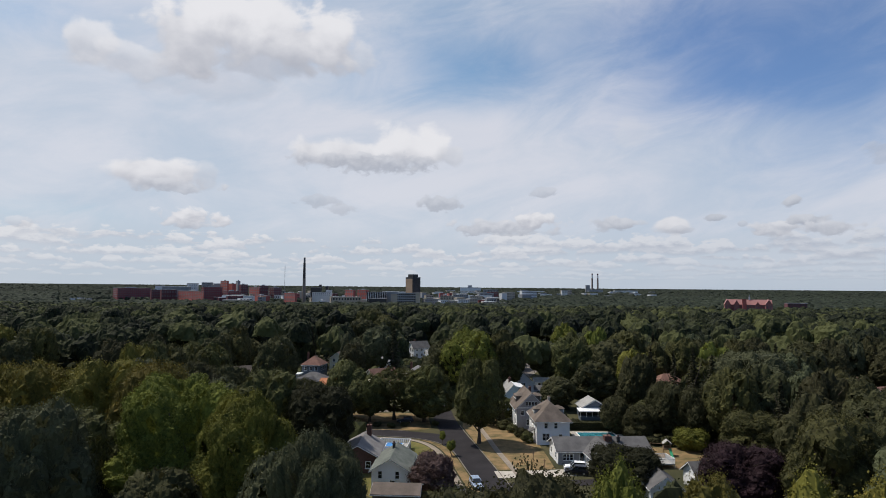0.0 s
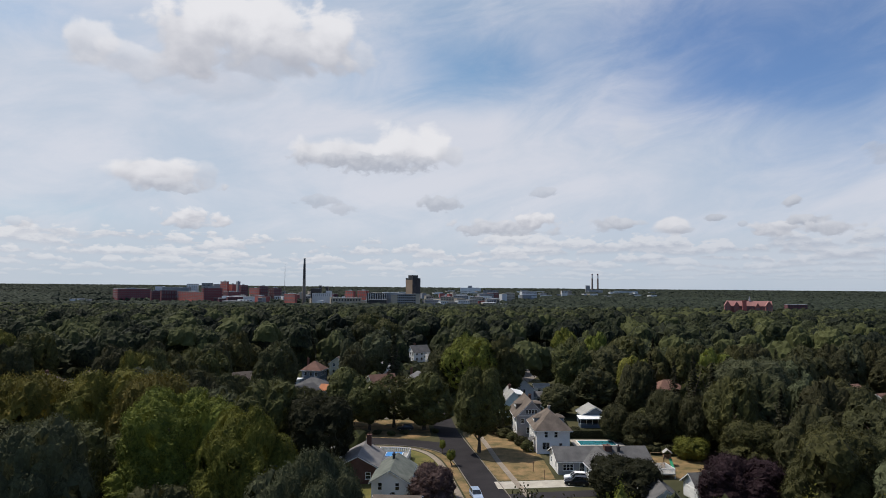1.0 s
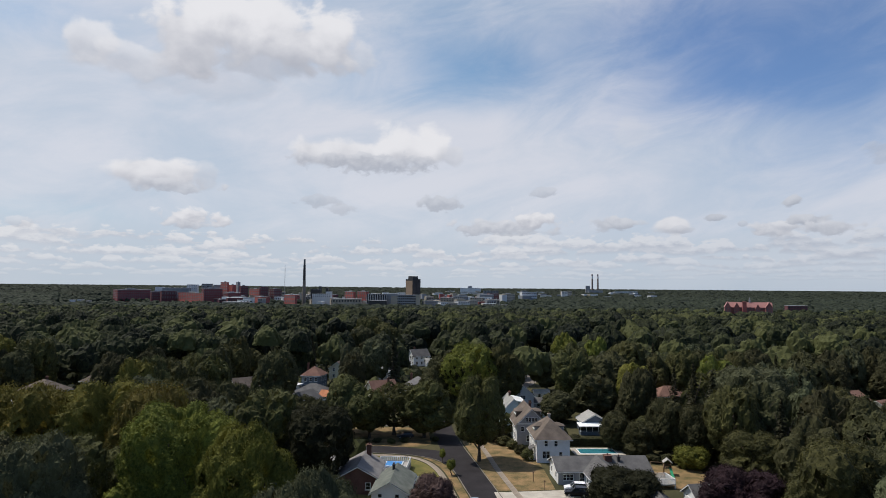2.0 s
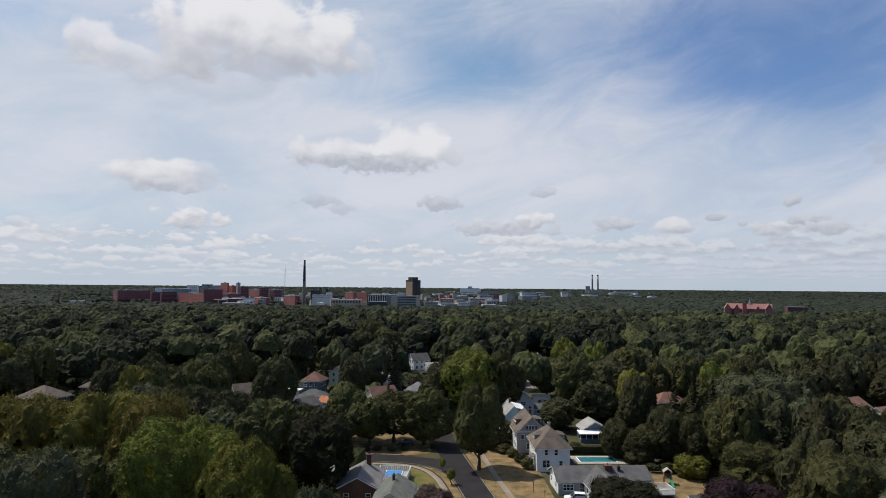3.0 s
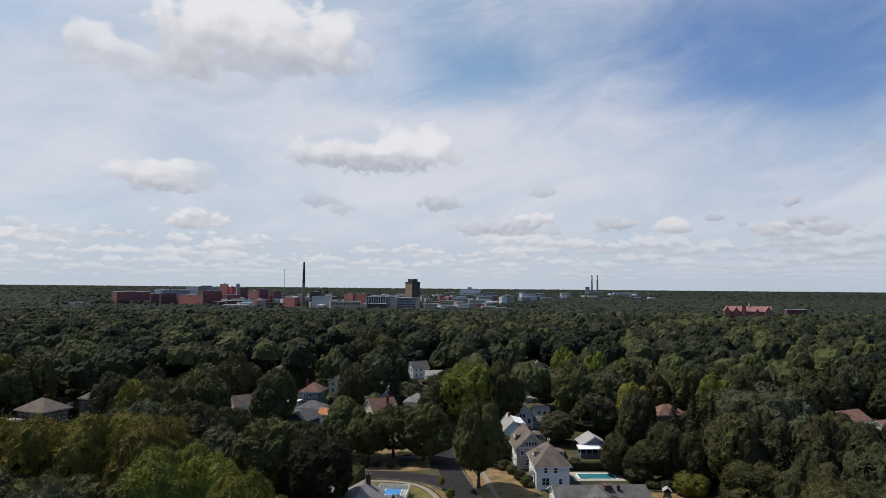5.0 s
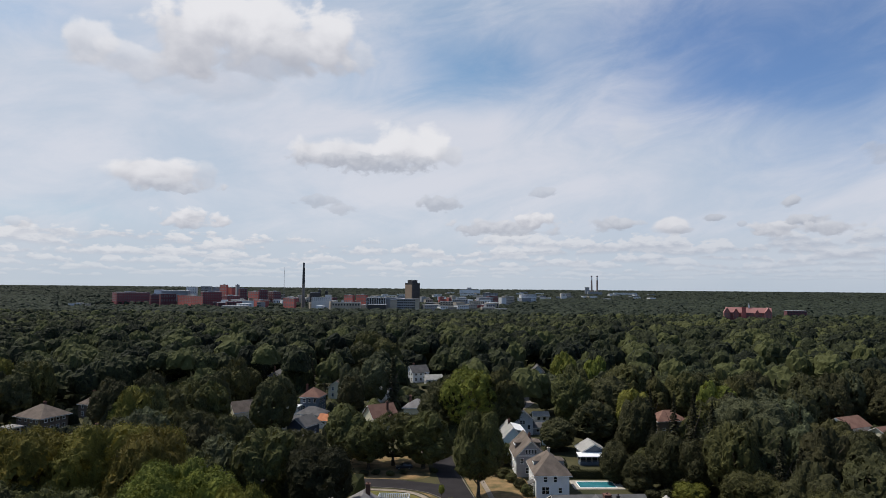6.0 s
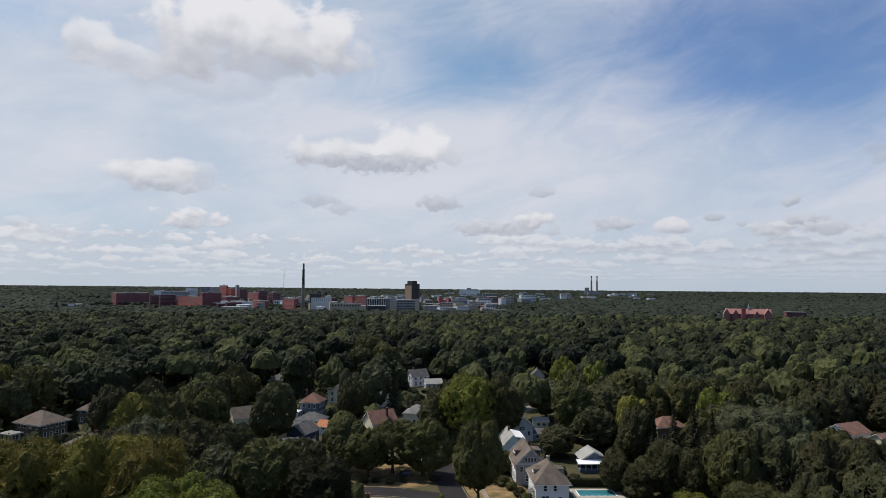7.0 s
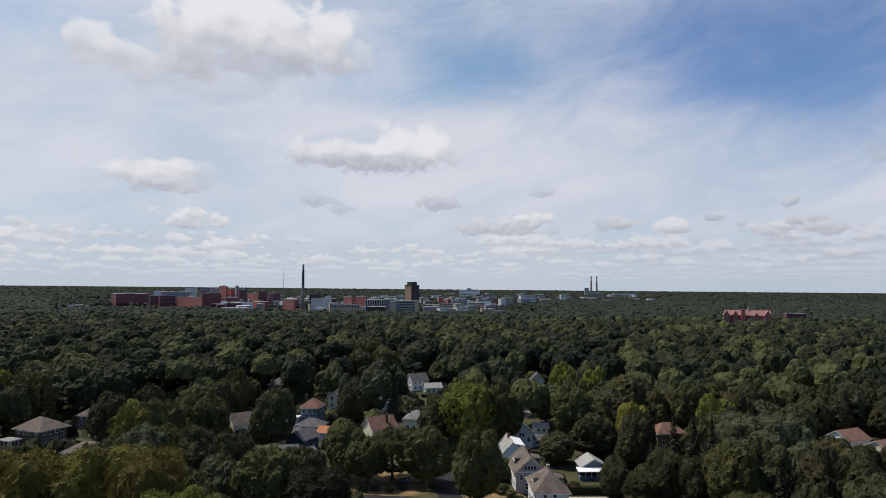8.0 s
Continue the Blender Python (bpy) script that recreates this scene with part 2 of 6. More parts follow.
NEEDLE = leaf("needle", (0.037, 0.038, 0.023), (0.087, 0.082, 0.045), None, 0.1)
# Paler, bluer wood leaf with lifted darks: aerial haze put into the colour.
WOODS_HAZY = leaf("woods_hazy_leaf", (0.030, 0.039, 0.030), (0.082, 0.096, 0.064), None, 0.40)
WOODS = leaf("woods_leaf", (0.014, 0.019, 0.012), (0.079, 0.086, 0.038), (0.123, 0.128, 0.048))
BARK = surface("bark", (0.05, 0.04, 0.03), (0.14, 0.115, 0.09), 0.95, 2.0, 18.0, 0.6)
SOIL = surface("ground_grass", (0.028, 0.032, 0.015), (0.085, 0.075, 0.038), 0.95, 0.10, 3.0, 0.5)
LAWN_DRY = surface("lawn_dry", (0.085, 0.075, 0.034), (0.31, 0.195, 0.100), 0.95, 0.34, 3.0, 0.6)
LAWN_GREEN = surface("lawn_green", (0.090, 0.095, 0.028), (0.21, 0.165, 0.062), 0.95, 0.25, 4.0, 0.5)
ASPHALT = surface("asphalt", (0.021, 0.019, 0.021), (0.037, 0.033, 0.036), 0.9, 0.25, 20.0, 0.3)
ASPHALT_OLD = surface("asphalt_old", (0.14, 0.125, 0.11), (0.24, 0.21, 0.185), 0.9, 0.2, 10.0, 0.3)
CONCRETE = surface("concrete", (0.32, 0.29, 0.25), (0.48, 0.44, 0.38), 0.9, 0.5, 15.0, 0.3)
PAVING = surface("paving", (0.21, 0.175, 0.14), (0.32, 0.27, 0.22), 0.9, 0.5, 15.0, 0.3)
SIDING_WHITE = surface("siding_white", (0.74, 0.745, 0.76), (0.86, 0.86, 0.86), 0.6, 0.4, 8.0, 0.25, stripes=0.13)
SIDING_GREY = surface("siding_grey", (0.30, 0.30, 0.31), (0.42, 0.42, 0.43), 0.65, 0.4, 8.0, 0.25, stripes=0.13)
SIDING_MINT = surface("siding_mint", (0.46, 0.56, 0.58), (0.58, 0.68, 0.69), 0.65, 0.4, 8.0, 0.25, stripes=0.13)
SIDING_BLUE = surface("siding_blue", (0.10, 0.125, 0.16), (0.16, 0.195, 0.24), 0.65, 0.4, 8.0, 0.25, stripes=0.13)
SIDING_NAVY = surface("siding_navy", (0.035, 0.045, 0.07), (0.06, 0.075, 0.11), 0.65, 0.4, 8.0, 0.25, stripes=0.13)
SIDING_CREAM = surface("siding_cream", (0.64, 0.58, 0.43), (0.76, 0.70, 0.54), 0.65, 0.4, 8.0, 0.25, stripes=0.13)
SIDING_BROWN = surface("siding_brown", (0.10, 0.08, 0.065), (0.17, 0.135, 0.11), 0.7, 0.4, 8.0, 0.25, stripes=0.15)
BRICK = surface("brick", (0.10, 0.055, 0.045), (0.17, 0.092, 0.074), 0.9, 0.6, 9.0, 0.3, stripes=0.075)
BRICK_FAR = surface("brick_far", (0.30, 0.092, 0.085), (0.40, 0.135, 0.122), 0.9, 0.05, 0.6, 0.0)
BRICK_PINK = surface("brick_pink_far", (0.24, 0.105, 0.10), (0.33, 0.155, 0.145), 0.9, 0.05, 0.6, 0.0)
# Red brick made darker: shade of the unlit flanks put into the colour.
BRICK_SHADED = surface("brick_shaded_far", (0.185, 0.058, 0.064), (0.26, 0.088, 0.092), 0.9, 0.05, 0.6, 0.0)
# Dark brown brick; on cornered blocks the colour also holds flank shade.
BRICK_DARK_SHADED = surface("brick_dark_shaded_far", (0.115, 0.050, 0.058), (0.165, 0.075, 0.082), 0.9, 0.05, 0.6, 0.0)
STONE_FAR = surface("stone_far", (0.34, 0.30, 0.25), (0.48, 0.42, 0.35), 0.9, 0.05, 0.6, 0.0)
TAN_FAR = surface("tan_far", (0.30, 0.215, 0.155), (0.40, 0.29, 0.21), 0.9, 0.05, 0.6, 0.0)
DARK_FAR = surface("dark_cladding", (0.022, 0.021, 0.024), (0.042, 0.04, 0.043), 0.6, 0.05, 0.6, 0.0)
PANE_FAR = surface("pane_far", (0.085, 0.075, 0.085), (0.15, 0.135, 0.145), 0.4, 0.05, 0.6, 0.0)
GREY_FAR = surface("grey_far", (0.20, 0.21, 0.23), (0.32, 0.33, 0.35), 0.8, 0.05, 0.6, 0.0)
WHITE_FAR = surface("white_far", (0.55, 0.56, 0.58), (0.75, 0.75, 0.76), 0.8, 0.05, 0.6, 0.0)
TILE_RED = surface("tile_red_far", (0.30, 0.138, 0.128), (0.40, 0.20, 0.186), 0.85, 0.08, 1.0, 0.0)
SHINGLE_BROWN = surface("shingle_brown", (0.10, 0.082, 0.070), (0.185, 0.15, 0.128), 0.95, 0.5, 7.0, 0.5, stripes=0.14)
SHINGLE_GREY = surface("shingle_grey", (0.085, 0.083, 0.085), (0.15, 0.145, 0.145), 0.95, 0.5, 7.0, 0.5, stripes=0.14)
SHINGLE_PALE = surface("shingle_pale", (0.24, 0.235, 0.225), (0.37, 0.36, 0.345), 0.95, 0.5, 7.0, 0.5, stripes=0.14)
SHINGLE_GREEN = surface("shingle_green", (0.10, 0.112, 0.10), (0.185, 0.195, 0.175), 0.95, 0.5, 7.0, 0.5, stripes=0.14)
SHINGLE_MID = surface("shingle_mid", (0.15, 0.142, 0.142), (0.235, 0.225, 0.222), 0.95, 0.5, 7.0, 0.5, stripes=0.14)
SHINGLE_RED = surface("shingle_red", (0.15, 0.085, 0.068), (0.25, 0.145, 0.115), 0.95, 0.5, 7.0, 0.5, stripes=0.14)
SHINGLE_ORANGE = surface("shingle_orange", (0.36, 0.145, 0.075), (0.50, 0.22, 0.12), 0.95, 0.5, 7.0, 0.5, stripes=0.14)
TRIM = surface("trim_white", (0.74, 0.74, 0.74), (0.84, 0.84, 0.83), 0.5, 1.0, 9.0, 0.0)
PANE = glass_like("window_glass", (0.05, 0.06, 0.075))
PAINT_DARK = surface("paint_dark", (0.02, 0.02, 0.024), (0.035, 0.035, 0.04), 0.5, 1.0, 9.0, 0.0)
CAR_WHITE = surface("car_white", (0.72, 0.73, 0.75), (0.80, 0.80, 0.81), 0.25, 0.6, 9.0, 0.0)
CAR_BLACK = surface("car_black", (0.012, 0.012, 0.016), (0.022, 0.022, 0.028), 0.22, 0.6, 9.0, 0.0)
CAR_BLUE = surface("car_blue", (0.30, 0.38, 0.52), (0.38, 0.46, 0.60), 0.25, 0.6, 9.0, 0.0)
RUBBER = surface("rubber", (0.012, 0.012, 0.012), (0.025, 0.025, 0.025), 0.85, 2.0, 20.0, 0.1)
METAL = surface("rim_metal", (0.45, 0.45, 0.46), (0.6, 0.6, 0.61), 0.35, 2.0, 20.0, 0.0, 0.9)
TIMBER = surface("timber", (0.20, 0.125, 0.07), (0.32, 0.21, 0.13), 0.85, 1.0, 12.0, 0.3)
TIMBER_GREY = surface("timber_grey", (0.28, 0.265, 0.25), (0.40, 0.385, 0.365), 0.85, 1.0, 12.0, 0.3)
PLASTIC_GREEN = surface("plastic_green", (0.02, 0.22, 0.10), (0.03, 0.30, 0.14), 0.4, 1.0, 9.0, 0.0)
TARP_BLUE = surface("tarp_blue", (0.03, 0.16, 0.42), (0.05, 0.24, 0.55), 0.5, 0.8, 9.0, 0.1)
WATER = surface("pool_water", (0.025, 0.14, 0.17), (0.045, 0.21, 0.245), 0.15, 0.4, 3.0, 0.15)


# ---------------------------------------------------------------- mesh tools
def part(name, bm, material, parent=None, label="", smooth=False):
    """Links a bmesh as one mesh object, under parent if there is one."""
    me = bpy.data.meshes.new(name)
    bm.normal_update()
    bm.to_mesh(me)
    bm.free()
    me.materials.append(material)
    if smooth:
        me.polygons.foreach_set("use_smooth", [True] * len(me.polygons))
    ob = new(name, me)
    ob.parent = parent
    return tagged(ob, label)


def share(name, ob, parent, x, y, z, turn=0.0):
    """Another object on the same mesh."""
    o = new(name, ob.data)
    o.parent = parent
    o.location, o.rotation_euler = (x, y, z), (0, 0, turn)
    return o


def thing(name, x, y, z, turn, label, category, group="", kind=""):
    e = new(name)
    e.matrix_basis = pose(x, y, z, 0, 0, turn)
    return tagged(e, label, category, group, kind)


def box(bm, x0, x1, y0, y1, z0, z1, bevel=0.0):
    m = Matrix.Translation(((x0 + x1) / 2, (y0 + y1) / 2, (z0 + z1) / 2)) @ Matrix.Diagonal((x1 - x0, y1 - y0, z1 - z0, 1))
    made = bmesh.ops.create_cube(bm, size=1, matrix=m)
    if bevel:
        edges = list({e for v in made["verts"] for e in v.link_edges})
        bmesh.ops.bevel(bm, geom=edges, offset=bevel, segments=1, affect="EDGES")
    return bm


def boxes(*rows, bevel=0.0):
    bm = bmesh.new()
    for r in rows:
        box(bm, *r, bevel=bevel)
    return bm


def tube(bm, a, b, ra, rb, n=8):
    """A tapered stick from a to b."""
    a, b = Vector(a), Vector(b)
    q = (b - a).to_track_quat("Z", "Y").to_matrix().to_4x4()
    bmesh.ops.create_cone(bm, cap_ends=True, segments=n, radius1=ra, radius2=rb, depth=(b - a).length,
                          matrix=Matrix.Translation((a + b) / 2) @ q)
    return bm


def slab(tops, faces, thick):
    """A sheet of faces with thickness downwards."""
    bm = bmesh.new()
    up = [bm.verts.new(v) for v in tops]
    dn = [bm.verts.new((v[0], v[1], v[2] - thick)) for v in tops]
    count = {}
    for f in faces:
        bm.faces.new([up[i] for i in f])
        bm.faces.new([dn[i] for i in reversed(f)])
        for i, j in zip(f, f[1:] + f[:1]):
            count[(i, j)] = 1
    for i, j in count:
        if (j, i) not in count:
            bm.faces.new([up[j], up[i], dn[i], dn[j]])
    return bm


def strip(line, width, z, thick=0.0):
    """A band along a line of points, on z, with thickness downwards."""
    pts = [Vector((*p, 0)) for p in line]
    left, right = [], []
    for i, p in enumerate(pts):
        d = (pts[min(i + 1, len(pts) - 1)] - pts[max(i - 1, 0)]).normalized()
        s = Vector((-d.y, d.x, 0)) * width / 2
        left.append((*(p + s).xy, z))
        right.append((*(p - s).xy, z))
    n = len(pts)
    return slab(right + left, [[i, i + 1, n + i + 1, n + i] for i in range(n - 1)], thick or 0.02)


def bend(points, n=6):
    """A smooth line through points."""
    p = [Vector(q) for q in points]
    p = [2 * p[0] - p[1]] + p + [2 * p[-1] - p[-2]]
    out = []
    for i in range(1, len(p) - 2):
        for s in range(n):
            t = s / n
            a, b, c, d = p[i - 1:i + 3]
            out.append(tuple(0.5 * ((2 * b) + (c - a) * t + (2 * a - 5 * b + 4 * c - d) * t * t + (3 * b - a - 3 * c + d) * t ** 3)))
    return out + [tuple(p[-2])]


# ---------------------------------------------------------------- ground and roads
def lie(x, y):
    """Height of the land: level near, a shallow town valley, a low ridge at the end."""
    d = math.hypot(x, y)
    dip = -10 * max(0.0, min(1.0, (d - 430) / 450))
    rise = (22 - 0.0013 * x) * max(0.0, min(1.0, (d - 2600) / 2000)) ** 1.7
    return dip + rise


def ground_sheet():
    bm = bmesh.new()
    xs = [-6500, -5000, -3800, -2800, -2000, -1400, -900, -500, -250, -100, 0, 100, 250, 500, 900, 1400, 2000, 2800, 3800, 5000, 6500]
    ys = [-2500, -1200, -500, -200, 0, 100, 200, 300, 500, 700, 900, 1100, 1300, 1500, 1800, 2200, 2600, 3000, 3400, 3800, 4200, 4600, 5200, 6500]
    g = [[bm.verts.new((x, y, lie(x, y))) for x in xs] for y in ys]
    for j in range(len(ys) - 1):
        for i in range(len(xs) - 1):
            bm.faces.new((g[j][i], g[j][i + 1], g[j + 1][i + 1], g[j + 1][i]))
    return tagged(part("ground", bm, SOIL, smooth=True), "dry summer grass and leaf litter under trees", "ground", kind="structure")


ground_sheet()
MAIN = bend([(20, 45), (14.0, 85), (8.2, 122), (5.3, 140), (2.2, 159), (0.0, 180), (-1.5, 210), (-2.5, 250), (-2, 300)])
CROSS = bend([(-60, 154.5), (-30, 154.6), (-14, 154.3), (-6, 152.6), (1.5, 150)])


def road(name, line, width, mat, label, z=0.03):
    return tagged(part(name, strip(line, width, z, 0.10), mat), label, "road", kind="structure")


road("road", MAIN, 5.8, ASPHALT, "dark newly laid asphalt street between dry lawns")
road("road", CROSS, 5.6, ASPHALT, "dark asphalt side street bending past a corner lawn", 0.022)
road("road", bend([(16, 215), (18, 234), (28, 246), (36, 264), (40, 285), (44, 310)]), 7.0, ASPHALT_OLD, "pale worn asphalt street among trees")
road("road", bend([(-40, 181), (-20, 181.5), (-8, 183.5), (-1, 186)]), 4.5, ASPHALT_OLD, "pale worn asphalt lane behind street trees", 0.018)
corner = bend([(-16.5, 151.3), (-9, 150.0), (-3.2, 147.4), (0.6, 143), (2.6, 137.5), (5.0, 124), (10.6, 90)])
bm = slab([(x, y, 0.026) for x, y in corner] + [(x + 2.6, y + 2.2, 0.026) for x, y in corner],
          [[i, i + 1, len(corner) + i + 1, len(corner) + i] for i in range(len(corner) - 1)], 0.09)
tagged(part("road_corner", bm, ASPHALT), "rounded corner of dark asphalt", "road", kind="structure")
tagged(part("kerb", strip(corner, 0.16, 0.10, 0.2), ASPHALT_OLD), "low concrete kerb round the corner lawn", "kerb", kind="structure")
tagged(part("kerb", strip([(x + 3.05, y + 0.45) for x, y in MAIN[:26]], 0.16, 0.10, 0.2), ASPHALT_OLD), "low concrete kerb along the street", "kerb", kind="structure")
tagged(part("kerb", strip([(x, y + 2.95) for x, y in CROSS[:17]], 0.16, 0.10, 0.2), ASPHALT_OLD), "low concrete kerb along the side street", "kerb", kind="structure")
walkway = bend([(-26, 149.6), (-15.4, 149.4), (-8.4, 148.2), (-4.2, 145.0), (-1.4, 139.5), (0.6, 131.5), (3.6, 113), (8, 85)])


def slabs_of_path(name, line, width, label, mat):
    """Concrete flags one after another along a line."""
    root = tagged(part(name, strip(line, width + 0.04, 0.03, 0.1), SOIL), label, "pavement", kind="structure")
    pts = [Vector(p) for p in line]
    base = part("flag", boxes((-0.74, 0.74, -width / 2, width / 2, -0.08, 0), bevel=0.012), mat, root)
    left, i, first = 0.75, 0, True
    for a, b in zip(pts, pts[1:]):
        seg, d = (b - a).length, (b - a).normalized()
        while left < seg:
            p, turn = a + d * left, math.atan2(d.y, d.x)
            if first:
                base.location, base.rotation_euler, first = (p.x, p.y, 0.062), (0, 0, turn), False
            else:
                share("flag", base, root, p.x, p.y, 0.06 + 0.006 * random.random(), turn)
            left += 1.5
        left -= seg
    return root


def lawn(points, mat, label, z=0.02):
    n = len(points)
    bm = slab([(x, y, z) for x, y in points], [list(range(n))], 0.06)
    return tagged(part("lawn", bm, mat), label, "lawn", kind="structure")


inner = [(x - 0.5, y - 0.9) for x, y in walkway if y > 100]
lawn(inner[::-1] + [(-26, 130), (-22, 118), (-6, 102)], LAWN_GREEN, "half-green clipped corner lawn")
lawn([(11.2, 124), (22.6, 125.2), (22.4, 142), (21, 158), (12, 176), (6, 178), (5.4, 162), (8.5, 141)], LAWN_DRY, "parched tan front lawn beside the street")
lawn([(-30, 158.0), (-5, 157.2), (-2.6, 160), (-4, 178), (-20, 179), (-34, 179)], LAWN_DRY, "parched lawn with bare patches under street trees", 0.016)
lawn([(40, 126), (56, 126), (57, 141), (46, 143), (40, 140)], LAWN_DRY, "dry tan back yard lawn with a play set")
lawn([(18, 192), (22, 192), (22, 216), (19, 214)], LAWN_DRY, "dry strip of lawn beside a house", 0.012)
verge = [(x + 0.9, y + 0.9) for x, y in walkway if 105 < y < 149]
lawn(verge + [(x - 0.25, y - 0.35) for x, y in corner if 108 < y < 150][::-1], LAWN_DRY, "dry grass verge between path and kerb", 0.024)
slabs_of_path("pavement", walkway, 1.3, "curved path of worn concrete flags", PAVING)
slabs_of_path("pavement", bend([(15.9, 115), (14.4, 124), (12.3, 138.3), (11.0, 150), (9.4, 163), (7.4, 180)]), 1.25, "straight path of worn concrete flags", PAVING)
drive = bend([(10.5, 121.2), (16, 121.8), (21, 122.4), (27.5, 123.3)])
tagged(part("driveway", strip(drive, 4.3, 0.04, 0.1), CONCRETE), "pale concrete driveway leading to a house", "driveway", kind="structure")
tagged(part("driveway", strip(bend([(12, 114.5), (20, 116), (31, 117.5)]), 3.4, 0.034, 0.1), ASPHALT), "narrow dark asphalt driveway", "driveway", kind="structure")


# ---------------------------------------------------------------- houses
def panel(parent, mat, start, along, length, height, holes, name="wall", thick=0.22, gable=0.0, glass=PANE, base=0.0):
    """One wall with real openings, each filled by a framed window. holes: x, z of the lower left corner, width, height."""
    ux = Vector((*along, 0))
    out = Vector((along[1], -along[0], 0))
    o = Vector((*start, base))
    xs = sorted({0.0, length, *[h[0] for h in holes], *[h[0] + h[2] for h in holes]})
    zs = sorted({0.0, height, *[h[1] for h in holes], *[h[1] + h[3] for h in holes]})
    bm = bmesh.new()

    def quad(*pts):
        bm.faces.new([bm.verts.new(o + ux * a + out * b + Vector((0, 0, c))) for a, b, c in pts])

    def inside(a, c):
        return any(h[0] < a < h[0] + h[2] and h[1] < c < h[1] + h[3] for h in holes)

    for x0, x1 in zip(xs, xs[1:]):
        for z0, z1 in zip(zs, zs[1:]):
            if not inside((x0 + x1) / 2, (z0 + z1) / 2):
                quad((x0, 0, z0), (x1, 0, z0), (x1, 0, z1), (x0, 0, z1))
                quad((x0, -thick, z0), (x0, -thick, z1), (x1, -thick, z1), (x1, -thick, z0))
    for a, c, w, h in holes:
        quad((a, 0, c), (a, 0, c + h), (a, -thick, c + h), (a, -thick, c))
        quad((a + w, 0, c), (a + w, -thick, c), (a + w, -thick, c + h), (a + w, 0, c + h))
        quad((a, 0, c), (a, -thick, c), (a + w, -thick, c), (a + w, 0, c))
        quad((a, 0, c + h), (a + w, 0, c + h), (a + w, -thick, c + h), (a, -thick, c + h))
    if gable:
        for b in (0, -thick):
            bm.faces.new([bm.verts.new(o + ux * a + out * b + Vector((0, 0, c))) for a, c in ((0, height), (length, height), (length / 2, height + gable))])
    wall = part(name, bm, mat, parent)
    for a, c, w, h in holes:
        turn = math.atan2(along[1], along[0])
        f = 0.09
        fr = part("window", boxes((-f, 0.0, -0.05, 0.10, -f, h + f), (w, w + f, -0.05, 0.10, -f, h + f), (0, w, -0.05, 0.10, h, h + f),
                                  (0, w, -0.05, 0.10, -f, 0), (0, w, 0.01, 0.07, h / 2 - 0.03, h / 2 + 0.03)), TRIM, parent)
        fr.matrix_basis = Matrix.Translation(o + ux * a + Vector((0, 0, c))) @ Matrix.Rotation(turn, 4, "Z")
        part("pane", boxes((0.003, w - 0.003, 0.08, 0.1, 0.003, h - 0.003)), glass, fr)
        part("sill", boxes((-f - 0.05, w + f + 0.05, -0.14, -0.052, -f - 0.06, -f + 0.02)), TRIM, fr)
    return wall


def roof_faces(kind, w, d, h, rise, over):
    """Top corners and faces of a roof over a w by d plan, eaves at h."""
    x, y = w / 2 + over, d / 2 + over
    low = h - over * rise / (w / 2 if kind != "gable_x" else d / 2)
    if kind == "gable_y":
        return [(-x, -y, low), (0, -y, h + rise), (x, -y, low), (-x, y, low), (0, y, h + rise), (x, y, low)], [[0, 1, 4, 3], [1, 2, 5, 4]]
    if kind == "gable_x":
        return [(-x, -y, low), (-x, 0, h + rise), (-x, y, low), (x, -y, low), (x, 0, h + rise), (x, y, low)], [[0, 3, 4, 1], [1, 4, 5, 2]]
    r = max(0.0, y - x) if y > x else 0.0
    q = max(0.0, x - y)
    if y >= x:
        return ([(-x, -y, low), (x, -y, low), (x, y, low), (-x, y, low), (0, -r - 0.01, h + rise), (0, r + 0.01, h + rise)],
                [[0, 1, 4], [1, 2, 5, 4], [2, 3, 5], [3, 0, 4, 5]])
    return ([(-x, -y, low), (x, -y, low), (x, y, low), (-x, y, low), (-q - 0.01, 0, h + rise), (q + 0.01, 0, h + rise)],
            [[0, 1, 5, 4], [1, 2, 5], [2, 3, 4, 5], [3, 0, 4]])


def row(n, x0, x1, z, w, h):
    """n like windows spread from x0 to x1."""
    return [(x0 + (x1 - x0) * (i + 0.5) / n - w / 2, z, w, h) for i in range(n)]


def shell(root, w, d, h, rise, kind, wall, roof, south=(), west=(), east=(), north=(), over=0.45, gable_wall=None, at_xy=(0, 0), base=0.0):
    """Walls with windows and a roof with overhang, joined to a house."""
    cx, cy = at_xy
    gy, gx = (rise if kind == "gable_y" else 0), (rise if kind == "gable_x" else 0)
    x0, x1, y0, y1 = cx - w / 2, cx + w / 2, cy - d / 2, cy + d / 2
    t = 0.22
    panel(root, gable_wall or wall, (x0, y0), (1, 0), w, h - base, list(south), gable=gy, base=base)
    panel(root, wall, (x1, y0 + t), (0, 1), d - 2 * t, h - base, list(east), gable=gx, base=base)
    panel(root, wall, (x1, y1), (-1, 0), w, h - base, list(north), gable=gy, base=base)
    panel(root, wall, (x0, y1 - t), (0, -1), d - 2 * t, h - base, list(west), gable=gx, base=base)
    v, f = roof_faces(kind, w, d, h, rise, over)
    r = part("roof", slab([(a + cx, b + cy, c + 0.22) for a, b, c in v], f, 0.2), roof, root)
    for board in trims_of(v, f, cx, cy):
        part("fascia", board, TRIM, r)
    return r


